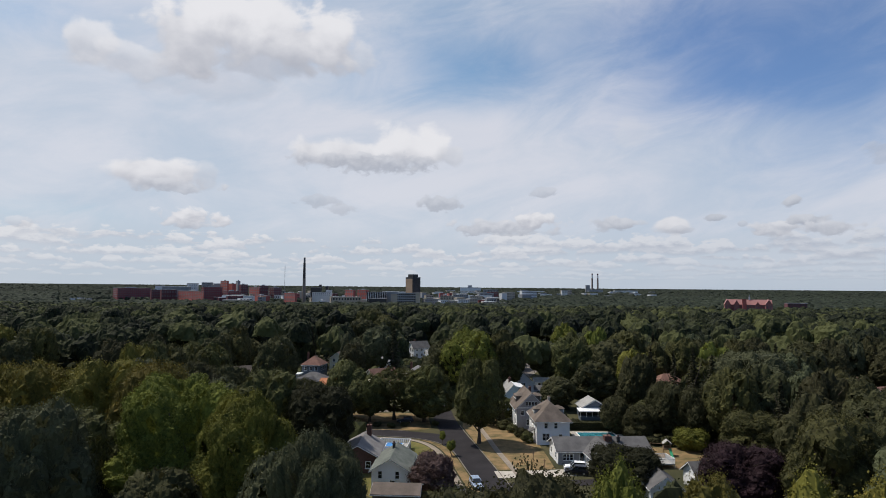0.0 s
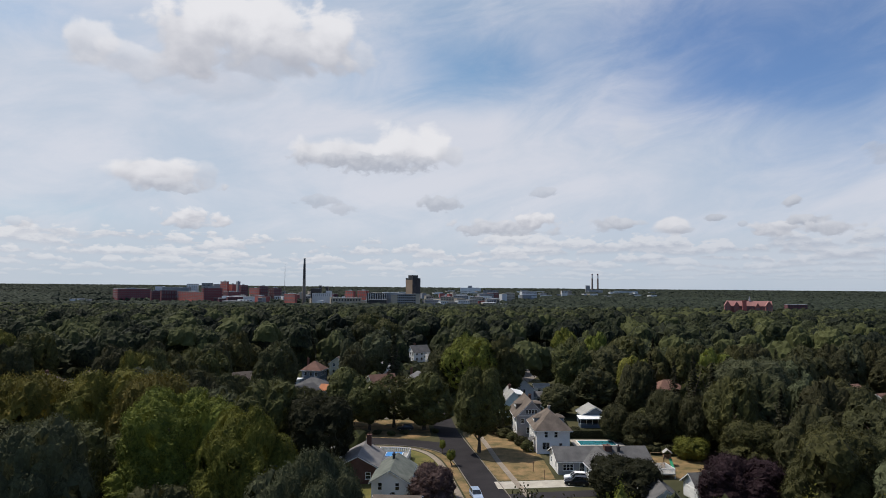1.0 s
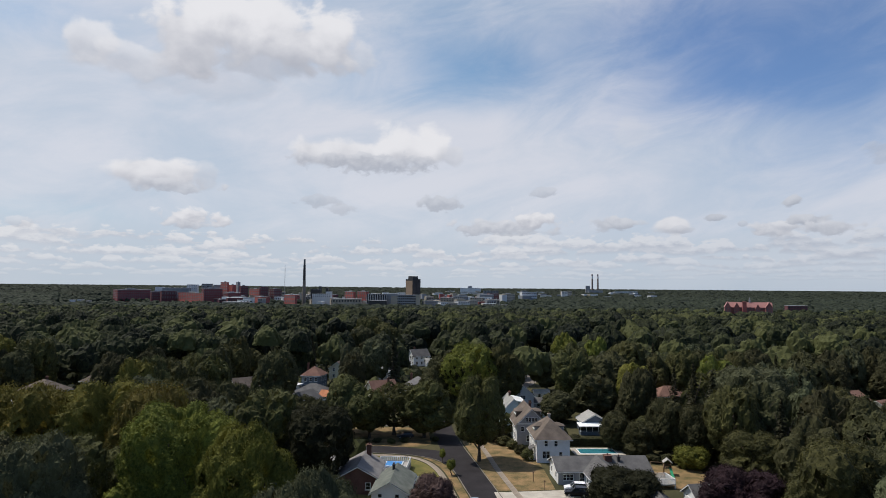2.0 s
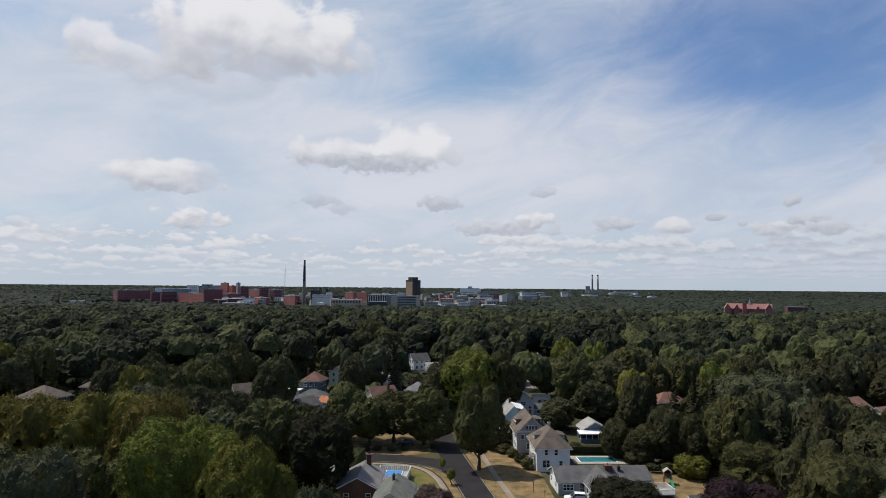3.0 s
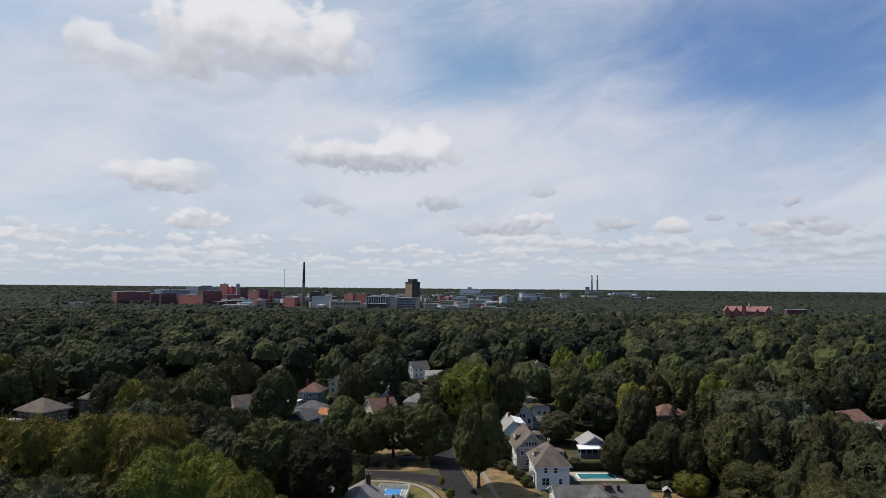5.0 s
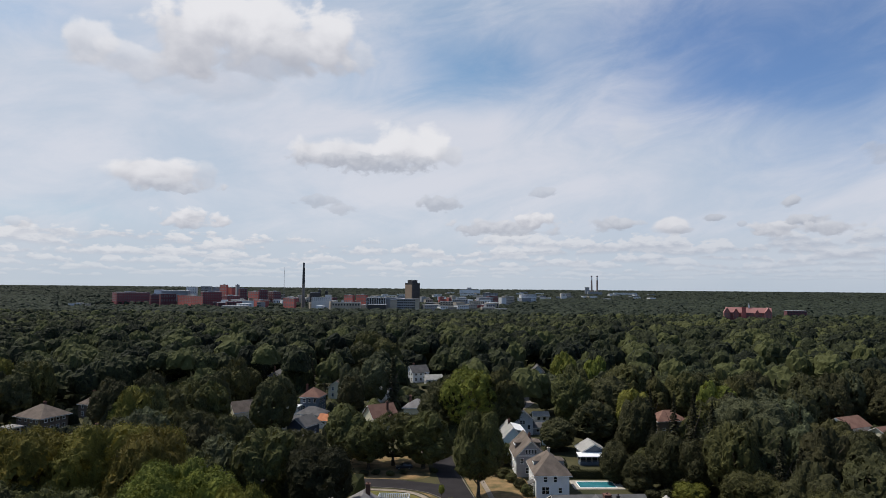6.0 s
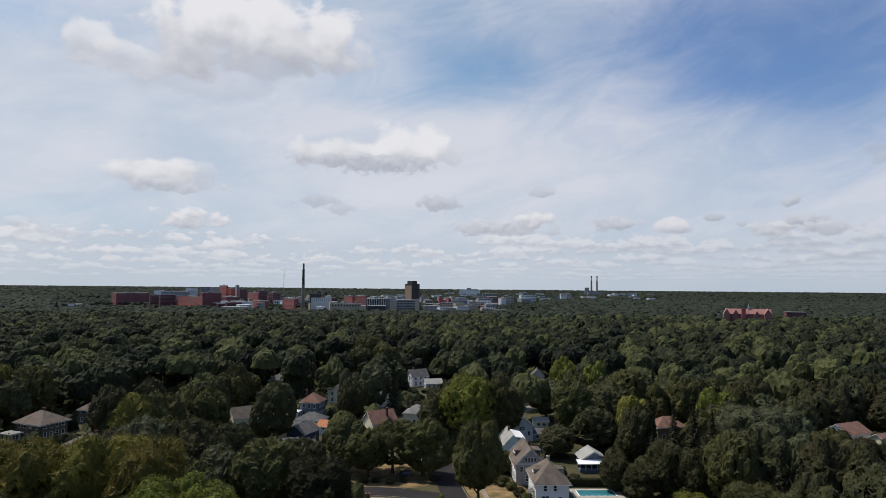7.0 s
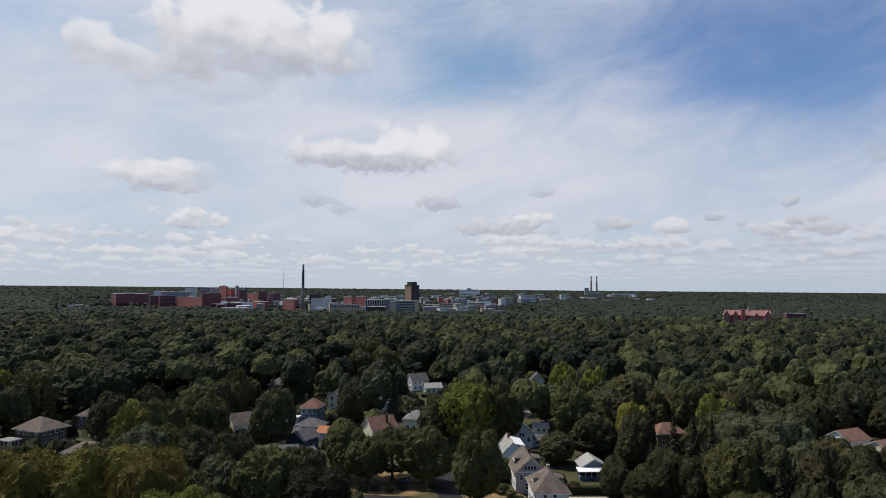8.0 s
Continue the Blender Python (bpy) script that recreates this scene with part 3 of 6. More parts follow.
def trims_of(v, f, cx, cy):
    """Thin boards along a roof's edges, one by one."""
    made = []
    edges = {}
    for face in f:
        for i, j in zip(face, face[1:] + face[:1]):
            edges[(i, j)] = 1
    for i, j in edges:
        if (j, i) in edges:
            continue
        bm = bmesh.new()
        a, b = (Vector((v[n][0] + cx, v[n][1] + cy, v[n][2] + 0.12)) for n in (i, j))
        d = (b - a).normalized()
        s = Vector((d.y, -d.x, 0)).normalized() * 0.035
        q = [a, b, b + Vector((0, 0, -0.17)), a + Vector((0, 0, -0.17))]
        vs = [bm.verts.new(p + s * k) for k in (0.15, 1.2) for p in q]
        for n in ((3, 2, 1, 0), (4, 5, 6, 7), (0, 1, 5, 4), (1, 2, 6, 5), (2, 3, 7, 6), (3, 0, 4, 7)):
            bm.faces.new([vs[m] for m in n])
        made.append(bm)
    return made


def chimney(root, x, y, z0, z1, mat, s=0.35):
    c = part("chimney", boxes((x - s, x + s, y - s, y + s, z0, z1), (x - s - 0.08, x + s + 0.08, y - s - 0.08, y + s + 0.08, z1, z1 + 0.15)), mat, root)
    part("chimney_pot", tube(bmesh.new(), (x, y, z1 + 0.14), (x, y, z1 + 0.5), 0.16, 0.13), BRICK, c)


def dormer(root, x, y, z, w, d, h, rise, turn, wall, roof, n=2, kind="gable_y"):
    """A small roofed window bay; its front looks along -y before the turn."""
    e = part("dormer", boxes((-w / 2, w / 2, -d / 2, d / 2, -1.0, 0)), wall, root)
    e.matrix_basis = pose(x, y, z, 0, 0, turn)
    shell_front = row(n, 0.1, w - 0.1, h * 0.25, (w - 0.5) / n, h * 0.6)
    panel(e, wall, (-w / 2, -d / 2), (1, 0), w, h, shell_front, gable=rise if kind == "gable_y" else 0)
    for a, b in ((-w / 2, -w / 2 + 0.1), (w / 2 - 0.1, w / 2)):
        part("cheek", boxes((a, b, -d / 2 + 0.22, d / 2, 0, h)), wall, e)
    v, f = roof_faces(kind, w, d, h, rise, 0.25)
    part("dormer_roof", slab([(a, b, c + 0.12) for a, b, c in v], f, 0.12), roof, e)


HOMES = "houses of the neighbourhood"
YARDS = []


def home(name, x, y, turn, label):
    YARDS.append((x, y))
    return thing(name, x, y, 0, turn, label, "house", HOMES)


def plain_house(x, y, turn, w, d, h, rise, kind, wall, roof, label, name="house", n=3, storeys=1, stack=None, **kw):
    """A simple dwelling with rows of windows on each side."""
    e = home(name, x, y, turn, label)
    s = []
    for k in range(storeys):
        s += row(n, 0.5, w - 0.5, 0.9 + 2.7 * k, 0.95, 1.35)
    side = []
    for k in range(storeys):
        side += row(n, 0.5, d - 0.9, 0.9 + 2.7 * k, 0.9, 1.3)
    r = shell(e, w, d, h, rise, kind, wall, roof, s, side, side, [], **kw)
    part("foundation", boxes((-w / 2 + 0.02, w / 2 - 0.02, -d / 2 + 0.02, d / 2 - 0.02, -0.4, 0.02)), CONCRETE, e)
    part("ceiling_floor", boxes((-w / 2 + 0.25, w / 2 - 0.25, -d / 2 + 0.25, d / 2 - 0.25, h - 0.12, h)), TIMBER, e)
    if stack:
        chimney(e, stack[0], stack[1], h, h + rise + 0.9, BRICK)
    return e


# the white two-storey house with a hipped brown roof
hip = home("house", 25.4, 149.6, 1.0, "white two-storey house with brown hipped roof and dormers")
shell(hip, 7.5, 11.2, 5.6, 3.2, "hip", SIDING_WHITE, SHINGLE_BROWN,
      south=[(1.75, 3.7, 0.7, 1.2), (4.0, 3.7, 0.7, 1.2), (1.3, 1.0, 0.75, 1.55), (2.12, 1.0, 0.75, 1.55), (5.1, 1.2, 0.7, 1.2)],
      west=row(3, 0.6, 10.2, 3.6, 0.9, 1.3) + row(3, 0.6, 10.2, 0.9, 1.0, 1.4), east=row(3, 0.6, 10.2, 3.6, 0.9, 1.3), over=0.6)
part("foundation", boxes((-3.7, 3.7, -5.55, 5.55, -0.4, 0.35)), CONCRETE, hip)
part("attic_floor", boxes((-3.5, 3.5, -5.3, 5.3, 5.4, 5.5)), TIMBER, hip)
dormer(hip, -2.2, 0.3, 6.35, 2.2, 2.6, 0.85, 0.55, -90, SIDING_GREY, SHINGLE_BROWN, 2, "hip")
dormer(hip, 2.2, 0.6, 6.35, 2.2, 2.6, 0.85, 0.55, 90, SIDING_GREY, SHINGLE_BROWN, 2, "hip")
chimney(hip, 0.5, 2.4, 7.6, 9.3, CONCRETE, 0.28)
porch = part("entry_porch", boxes((-5.0, -3.76, -3.2, -1.2, 0.0, 0.45), (-4.9, -4.75, -3.1, -2.95, 0.45, 2.5), (-4.9, -4.75, -1.45, -1.3, 0.45, 2.5)), TRIM, hip)
part("awning", slab([(-5.2, -3.4, 2.5), (-5.2, -1.0, 2.5), (-3.76, -1.0, 3.1), (-3.76, -3.4, 3.1)], [[0, 3, 2, 1]], 0.12), SHINGLE_GREY, porch, "dark curved awning over the entry")

# the grey-gabled house behind it
craft = home("house", 22.6, 165.6, 2.0, "white and grey house with steep brown gable roof and dormer")
shell(craft, 7.4, 11.5, 5.3, 3.6, "gable_y", SIDING_WHITE, SHINGLE_BROWN,
      south=[(1.0, 3.4, 0.8, 1.2), (5.4, 3.4, 0.8, 1.2), (2.4, 1.0, 1.6, 1.4)], west=row(4, 0.6, 10.4, 3.3, 0.9, 1.25) + row(4, 0.6, 10.4, 0.9, 0.9, 1.3),
      east=row(3, 0.6, 10.4, 3.3, 0.9, 1.25), over=0.6, gable_wall=SIDING_GREY)
for i in range(4):
    wnd = part("window", boxes((-0.33, 0.33, -0.07, -0.01, 0, 1.15)), TRIM, craft)
    wnd.location = (-1.14 + 0.76 * i, -5.75, 5.75)
    part("pane", boxes((-0.26, 0.26, -0.085, -0.07, 0.08, 1.07)), PANE, wnd)
part("belt_board", boxes((-3.72, 3.72, -5.83, -5.75, 5.15, 5.4)), TRIM, craft)
part("foundation", boxes((-3.65, 3.65, -5.7, 5.7, -0.4, 0.35)), CONCRETE, craft)
part("attic_floor", boxes((-3.4, 3.4, -5.5, 5.5, 5.1, 5.2)), TIMBER, craft)
dormer(craft, -2.1, 0.5, 6.6, 3.2, 2.4, 0.9, 0.5, -90, SIDING_BROWN, SHINGLE_BROWN, 3, "hip")
dormer(craft, 2.1, 0.5, 6.6, 3.2, 2.4, 0.9, 0.5, 90, SIDING_BROWN, SHINGLE_BROWN, 3, "hip")
chimney(craft, 0.4, -1.0, 8.2, 9.7, BRICK, 0.3)

# the mint house with a white shed dormer
mint = home("house", 20.0, 182.4, 3.0, "pale mint house with grey gable roof and white shed dormer")
shell(mint, 7.2, 10.5, 4.6, 3.7, "gable_y", SIDING_MINT, SHINGLE_PALE, south=[(1.2, 2.9, 0.8, 1.2), (5.0, 2.9, 0.8, 1.2), (3.1, 4.6 - 1.4, 0.9, 1.2)],
      west=row(4, 0.5, 9.6, 1.2, 1.0, 1.4), east=row(3, 0.5, 9.6, 1.2, 0.9, 1.3))
part("shed_dormer", boxes((0.2, 3.2, -4.2, 4.2, 4.7, 6.9)), SIDING_MINT, mint)
part("shed_roof", slab([(0.0, -4.6, 8.0), (3.7, -4.6, 7.2), (3.7, 4.6, 7.2), (0.0, 4.6, 8.0)], [[0, 1, 2, 3]], 0.2), TRIM, mint, "white shed dormer roof")
chimney(mint, -0.2, 1.0, 7.9, 9.3, BRICK, 0.3)
part("foundation", boxes((-3.55, 3.55, -5.2, 5.2, -0.4, 0.3)), CONCRETE, mint)

# the white gabled house further along
gab = home("house", 26.2, 209.0, 2.0, "white two-storey house with dark gable roof")
shell(gab, 6.9, 9.5, 4.8, 3.0, "gable_y", SIDING_WHITE, SHINGLE_GREY, south=[(2.6, 3.55, 0.7, 1.1), (3.5, 3.55, 0.7, 1.1), (0.8, 1.9, 0.8, 1.3), (5.2, 1.9, 0.8, 1.3)],
      west=row(3, 0.6, 8.6, 1.2, 0.9, 1.3), east=row(3, 0.6, 8.6, 2.2, 0.9, 1.3))
chimney(gab, -2.2, 1.4, 5.5, 8.4, SIDING_NAVY, 0.35)
part("lean_to", boxes((3.48, 5.2, -3.0, 2.0, 0, 2.4)), SIDING_GREY, gab)
part("lean_to_roof", slab([(3.47, -3.3, 3.4), (5.5, -3.3, 2.4), (5.5, 2.3, 2.4), (3.47, 2.3, 3.4)], [[0, 1, 2, 3]], 0.15), SHINGLE_GREY, gab)
plain_house(35.6, 226.0, 0, 5.0, 5.6, 2.2, 1.0, "gable_x", SIDING_WHITE, SHINGLE_PALE, "small white garage with pale roof behind a house", "garage", 2)
plain_house(32.8, 207.5, 0, 6.2, 4.6, 2.3, 1.1, "gable_x", SIDING_GREY, SHINGLE_GREY, "low grey outbuilding beside the white house", "garage", 2)

# the far white gable
plain_house(49.2, 322, -6, 6.6, 8.5, 4.6, 3.3, "gable_y", SIDING_WHITE, SHINGLE_GREY, "small white gabled house at the edge of woods", "house", 2, 1)

# the low blue house with a white porch roof
low = home("house", 42.0, 176.4, 2.0, "low slate-blue house with pale hipped roof and white porch roof")
shell(low, 6.8, 6.6, 3.0, 1.9, "gable_y", SIDING_BLUE, SHINGLE_PALE, south=row(2, 0.6, 6.2, 1.0, 1.1, 1.2), east=row(2, 0.6, 5.8, 1.0, 1.0, 1.2), over=0.4)
part("porch_wall", boxes((-4.6, 1.6, -5.8, -3.32, 0, 0.9)), SIDING_BLUE, low)
part("porch_roof", slab([(-5.1, -6.3, 2.5), (2.0, -6.3, 2.5), (2.0, -3.32, 2.95), (-5.1, -3.32, 2.95)], [[0, 1, 2, 3]], 0.18), TRIM, low, "flat white porch roof")
for x in (-4.6, -3.0, -1.4, 0.2, 1.5):
    part("porch_post", boxes((x - 0.07, x + 0.07, -5.75, -5.61, 0.9, 2.45)), TRIM, low)
part("porch_screen", boxes((-4.6, 1.5, -3.9, -3.36, 0.9, 2.4)), PAINT_DARK, low)

# the low white ranch house
ranch = home("house", 33.0, 132.8, 3.0, "low white ranch house with dark grey shingle roof")
shell(ranch, 19.0, 8.0, 2.75, 1.75, "gable_x", SIDING_WHITE, SHINGLE_GREY,
      south=[(1.0, 0.9, 0.62, 1.15), (1.7, 0.9, 0.62, 1.15), (2.4, 0.9, 0.62, 1.15), (4.4, 0.3, 0.9, 2.0), (15.0, 1.0, 1.2, 1.0)],
      west=[(1.2, 1.0, 0.9, 1.1), (5.2, 0.9, 0.9, 1.1)], east=[(3.0, 1.0, 1.0, 1.1)], over=0.5, gable_wall=SIDING_GREY)
shell(ranch, 7.0, 6.6, 2.75, 1.95, "gable_y", SIDING_WHITE, SHINGLE_GREY, south=[(2.4, 1.0, 1.9, 1.1)], west=[(2.4, 0.9, 1.0, 1.2)], at_xy=(-0.6, -6.1))
part("saddle", slab([(-4.6, -3.8, 2.72), (-0.6, -3.8, 4.92), (3.4, -3.8, 2.72), (-0.6, -0.2, 4.92)], [[0, 1, 3], [1, 2, 3]], 0.15), SHINGLE_GREY, ranch)
part("foundation", boxes((-9.45, 9.45, -3.95, 3.95, -0.4, 0.25)), CONCRETE, ranch)
chimney(ranch, 1.5, -1.2, 3.6, 5.0, BRICK, 0.72)
chimney(ranch, 3.7, -1.6, 3.6, 4.8, PAINT_DARK, 0.28)

# white house and garage lower down
small = home("house", 37.4, 108.0, -4.0, "small white gabled house with grey roof")
shell(small, 5.0, 7.0, 2.9, 1.8, "gable_y", SIDING_WHITE, SHINGLE_GREY, south=[(0.9, 1.35, 0.75, 1.15), (3.2, 0.9, 0.9, 0.9)], west=[(2, 1, 0.9, 1.2)], east=[(2, 1, 0.9, 1.2)])
gar = thing("garage", 48.2, 115.2, 0, -80, "white gabled garage with a panelled white door", "garage", HOMES)
shell(gar, 4.6, 6.4, 2.7, 1.7, "gable_y", SIDING_WHITE, SHINGLE_GREY, south=[], east=[(2.4, 1.2, 0.9, 0.9)])
gd = part("garage_door", boxes((-1.75, 1.75, -3.26, -3.21, 0.05, 2.25)), TRIM, gar)
for i in range(4):
    for j in range(2):
        part("door_panel", boxes((-1.66 + 1.68 * j, -0.06 + 1.68 * j + 0.06, -3.30, -3.262, 0.12 + 0.54 * i, 0.58 + 0.54 * i), bevel=0.015), TRIM, gd)

# the white house on the corner lawn, its garage and the brick house behind
corner_house = home("house", -8.9, 119.0, -3.0, "white gabled house with greenish grey shingle roof")
shell(corner_house, 6.6, 11.5, 2.95, 1.9, "gable_y", SIDING_WHITE, SHINGLE_GREEN, south=[(1.2, 1.55, 0.65, 1.25), (4.3, 1.55, 0.65, 1.25), (3.6, 0.3, 0.6, 0.9)],
      west=row(3, 0.6, 10.4, 1.1, 0.9, 1.3), east=row(3, 0.6, 10.4, 1.1, 0.9, 1.3))
part("side_wing", boxes((3.32, 6.2, 1.0, 5.5, 0, 2.1)), SIDING_WHITE, corner_house)
part("side_roof", slab([(3.3, 0.7, 2.85), (6.5, 0.7, 2.2), (6.5, 5.8, 2.2), (3.3, 5.8, 2.85)], [[0, 1, 2, 3]], 0.16), SHINGLE_GREEN, corner_house)
chimney(corner_house, -0.3, 2.2, 4.2, 5.7, PAINT_DARK, 0.25)
low_gar = thing("garage", -7.2, 104.2, 0, -3, "low garage with a shallow pale grey roof", "garage", HOMES)
shell(low_gar, 7.4, 5.4, 2.6, 0.9, "gable_x", SIDING_BROWN, SHINGLE_BROWN, south=[(1.0, 0.9, 1.0, 0.9)], over=0.35)
part("vent", tube(bmesh.new(), (-1.2, 0.6, 3.2), (-1.2, 0.6, 3.8), 0.12, 0.12), PAINT_DARK, low_gar)
part("vent", tube(bmesh.new(), (1.7, 0.6, 3.2), (1.7, 0.6, 3.8), 0.12, 0.12), PAINT_DARK, low_gar)
brick_house = home("house", -16.0, 127.0, -1.0, "brown brick house with pale grey gable roof")
shell(brick_house, 7.6, 11.0, 3.2, 2.0, "gable_y", BRICK, SHINGLE_MID, south=[(1.2, 1.0, 0.9, 1.2), (5.4, 1.0, 0.9, 1.2)], west=row(2, 1, 9.6, 1, 1, 1.2), east=row(2, 1, 9.6, 1, 1, 1.2))
chimney(brick_house, 0.9, 4.4, 4.0, 6.9, BRICK, 0.45)

annex = thing("annex", -20.4, 131.0, 0, -2, "low annex with a flat white roof", "annex", HOMES)
part("wall", boxes((-1.9, 1.9, -2.4, 2.4, 0, 2.7)), BRICK, annex)
part("roof", boxes((-2.2, 2.2, -2.7, 2.7, 2.7, 2.95)), TRIM, annex, "flat white roof")

# other houses seen among the trees
plain_house(-130.5, 206.5, -22, 11.5, 9.5, 5.2, 3.0, "hip", SIDING_BROWN, SHINGLE_BROWN, "brown two-storey house with hipped brown roof", "house", 4, 2, (0.3, 0.3), over=0.8)
plain_house(-136.0, 199.5, -22, 5.0, 3.4, 2.6, 0.4, "hip", SIDING_CREAM, SHINGLE_PALE, "pale flat-roofed porch annex beside a brown house", "annex", 2, 1)
plain_house(-124.0, 228.0, -18, 9.5, 8.5, 5.0, 3.0, "hip", SIDING_BROWN, SHINGLE_BROWN, "house with hipped brown roof and brick chimney", "house", 3, 2, (-3.4, 1.0))
plain_house(-102.0, 184.0, -14, 11.5, 8.0, 3.6, 2.4, "hip", SIDING_CREAM, SHINGLE_BROWN, "low house with hipped grey-brown roof", "house", 3, 1, (1.0, 1.0))
plain_house(-107.5, 250.0, -10, 7.0, 6.5, 3.0, 1.8, "gable_y", SIDING_WHITE, SHINGLE_GREY, "small pale house in a yard between trees", "house", 2)
plain_house(-49.2, 242.0, -10, 7.2, 7.8, 5.8, 2.8, "hip", SIDING_BLUE, SHINGLE_RED, "blue two-storey house with red-brown hipped roof", "house", 3, 2, (-3.0, 1.0))
plain_house(-55.5, 236.5, -10, 4.6, 3.4, 2.7, 0.3, "hip", SIDING_WHITE, TRIM, "white porch annex of a blue house", "annex", 2)
plain_house(-20.6, 213.4, -58, 8.0, 9.0, 4.4, 3.4, "gable_y", SIDING_CREAM, SHINGLE_RED, "cream gabled house with red-brown roof", "house", 2, 1, (2.0, 1.5))
plain_house(-37.8, 213.6, -16, 6.2, 5.0, 2.7, 1.5, "gable_x", SIDING_CREAM, SHINGLE_ORANGE, "garage with an orange shingle roof", "garage", 2)
plain_house(-45.5, 222.0, -12, 9.0, 7.0, 3.2, 2.0, "hip", SIDING_GREY, SHINGLE_GREY, "low grey house with dark hipped roof", "house", 3)
plain_house(-43.8, 200.5, -24, 6.6, 8.0, 4.0, 2.2, "gable_y", SIDING_NAVY, SHINGLE_GREY, "dark navy house with grey gable roof", "house", 2)
plain_house(-39.2, 185.0, -30, 4.4, 5.4, 2.6, 1.7, "gable_y", SIDING_GREY, SHINGLE_MID, "small grey garage with a pale roof", "garage", 1)
plain_house(-46.3, 185.5, 20, 8.2, 6.5, 3.0, 1.9, "gable_x", SIDING_GREY, SHINGLE_GREY, "low house with grey shingle roof", "house", 3)
plain_house(-51.0, 211.0, -14, 9.0, 6.4, 2.9, 1.6, "gable_x", SIDING_CREAM, SHINGLE_GREY, "low cream house with grey roof", "house", 3)
plain_house(-68.6, 219.6, -50, 6.4, 9.5, 4.6, 2.9, "gable_y", SIDING_CREAM, SHINGLE_BROWN, "cream house with brown gable roof", "house", 2)
plain_house(-76.0, 300.0, -10, 10.0, 8.5, 5.2, 2.7, "hip", SIDING_GREY, SHINGLE_GREY, "grey house with hipped grey roof", "house", 3, 2, (-4.0, 0))
plain_house(-63.5, 292.0, -8, 9.0, 8.0, 5.0, 2.2, "hip", SIDING_CREAM, SHINGLE_BROWN, "pale house with brown hipped roof", "house", 3)
plain_house(-44.0, 270.0, -10, 6.5, 8.0, 4.8, 2.6, "gable_y", SIDING_CREAM, SHINGLE_BROWN, "tall cream house with brown gable roof", "house", 2, 2)
plain_house(-12.0, 316.0, 30, 9.0, 7.0, 5.0, 3.0, "gable_x", SIDING_WHITE, SHINGLE_GREY, "white two-storey house with grey gable roof", "house", 3, 2, (-2.0, 0.5))
plain_house(-4.0, 306.0, 12, 8.0, 6.0, 3.0, 1.8, "gable_x", SIDING_WHITE, SHINGLE_PALE, "low white house with pale roof", "house", 3)
plain_house(-26.0, 262.0, -8, 8.0, 7.0, 4.6, 2.4, "gable_y", SIDING_WHITE, SHINGLE_PALE, "white house partly behind garden trees", "house", 2)
plain_house(-8.8, 228.5, -10, 8.0, 8.0, 4.6, 2.4, "hip", SIDING_CREAM, SHINGLE_MID, "pale house with grey-green hipped roof", "house", 3, 1, (-2.5, 0.4))
plain_house(-42.5, 160.8, -18, 6.2, 7.0, 5.2, 2.4, "gable_y", SIDING_GREY, SHINGLE_GREY, "grey two-storey house with white porch", "house", 2, 2)
plain_house(-26.5, 132.0, -10, 7.5, 6.5, 3.0, 2.0, "gable_y", SIDING_BROWN, SHINGLE_PALE, "brown bungalow with pale roof among trees", "house", 2)
plain_house(75.0, 209.5, 10, 10.0, 7.5, 4.6, 2.6, "hip", SIDING_BROWN, SHINGLE_RED, "brown house with red-brown hipped roof", "house", 3)
plain_house(130.0, 201.5, 24, 10.0, 8.0, 4.8, 2.4, "gable_x", SIDING_WHITE, SHINGLE_RED, "white house with long red-brown roof", "house", 4)
plain_house(136.0, 192.5, 24, 9.0, 7.5, 4.0, 2.2, "gable_x", SIDING_CREAM, SHINGLE_RED, "cream house with red-brown roof", "house", 3)


# ---------------------------------------------------------------- trees
def ico(level):
    bm = bmesh.new()
    bmesh.ops.create_icosphere(bm, subdivisions=level, radius=1)
    v = np.array([x.co for x in bm.verts])
    f = np.array([[x.index for x in p.verts] for p in bm.faces])
    bm.free()
    return v, f


BLOB = {n: ico(n) for n in (1, 2, 3, 4, 5, 6)}
GEM = (np.array([(1, 0, 0), (0, 1, 0), (-1, 0, 0), (0, -1, 0), (0, 0, 1), (0, 0, -1)], float),
       np.array([(0, 1, 4), (1, 2, 4), (2, 3, 4), (3, 0, 4), (1, 0, 5), (2, 1, 5), (3, 2, 5), (0, 3, 5)]))


def unit(a):
    return a / np.maximum(np.linalg.norm(a, axis=-1, keepdims=True), 1e-9)


def sprays(rng, centres, normals, size):
    """Small folded leaf sprays, four corners each."""
    n = len(centres)
    t = unit(np.cross(normals, rng.normal(size=(n, 3))))
    b = np.cross(normals, t)
    s = size * rng.uniform(0.6, 1.35, (n, 1))
    dip = normals * s * rng.uniform(0.1, 0.5, (n, 1))
    return np.stack([centres + t * s - dip, centres + b * s * 0.62 + dip * 0.3, centres - t * s - dip, centres - b * s * 0.62 + dip * 0.3], 1)


def spread(rng, n):
    """n directions spread evenly over a ball, a little shaken."""
    i = np.arange(n)
    z = 1 - 2 * (i + 0.5) / n
    a = i * 2.39996 + rng.uniform(-0.3, 0.3, n)
    w = np.sqrt(1 - z * z)
    return unit(np.stack([w * np.cos(a), w * np.sin(a), z], 1) + rng.normal(size=(n, 3)) * 0.7 / math.sqrt(n))


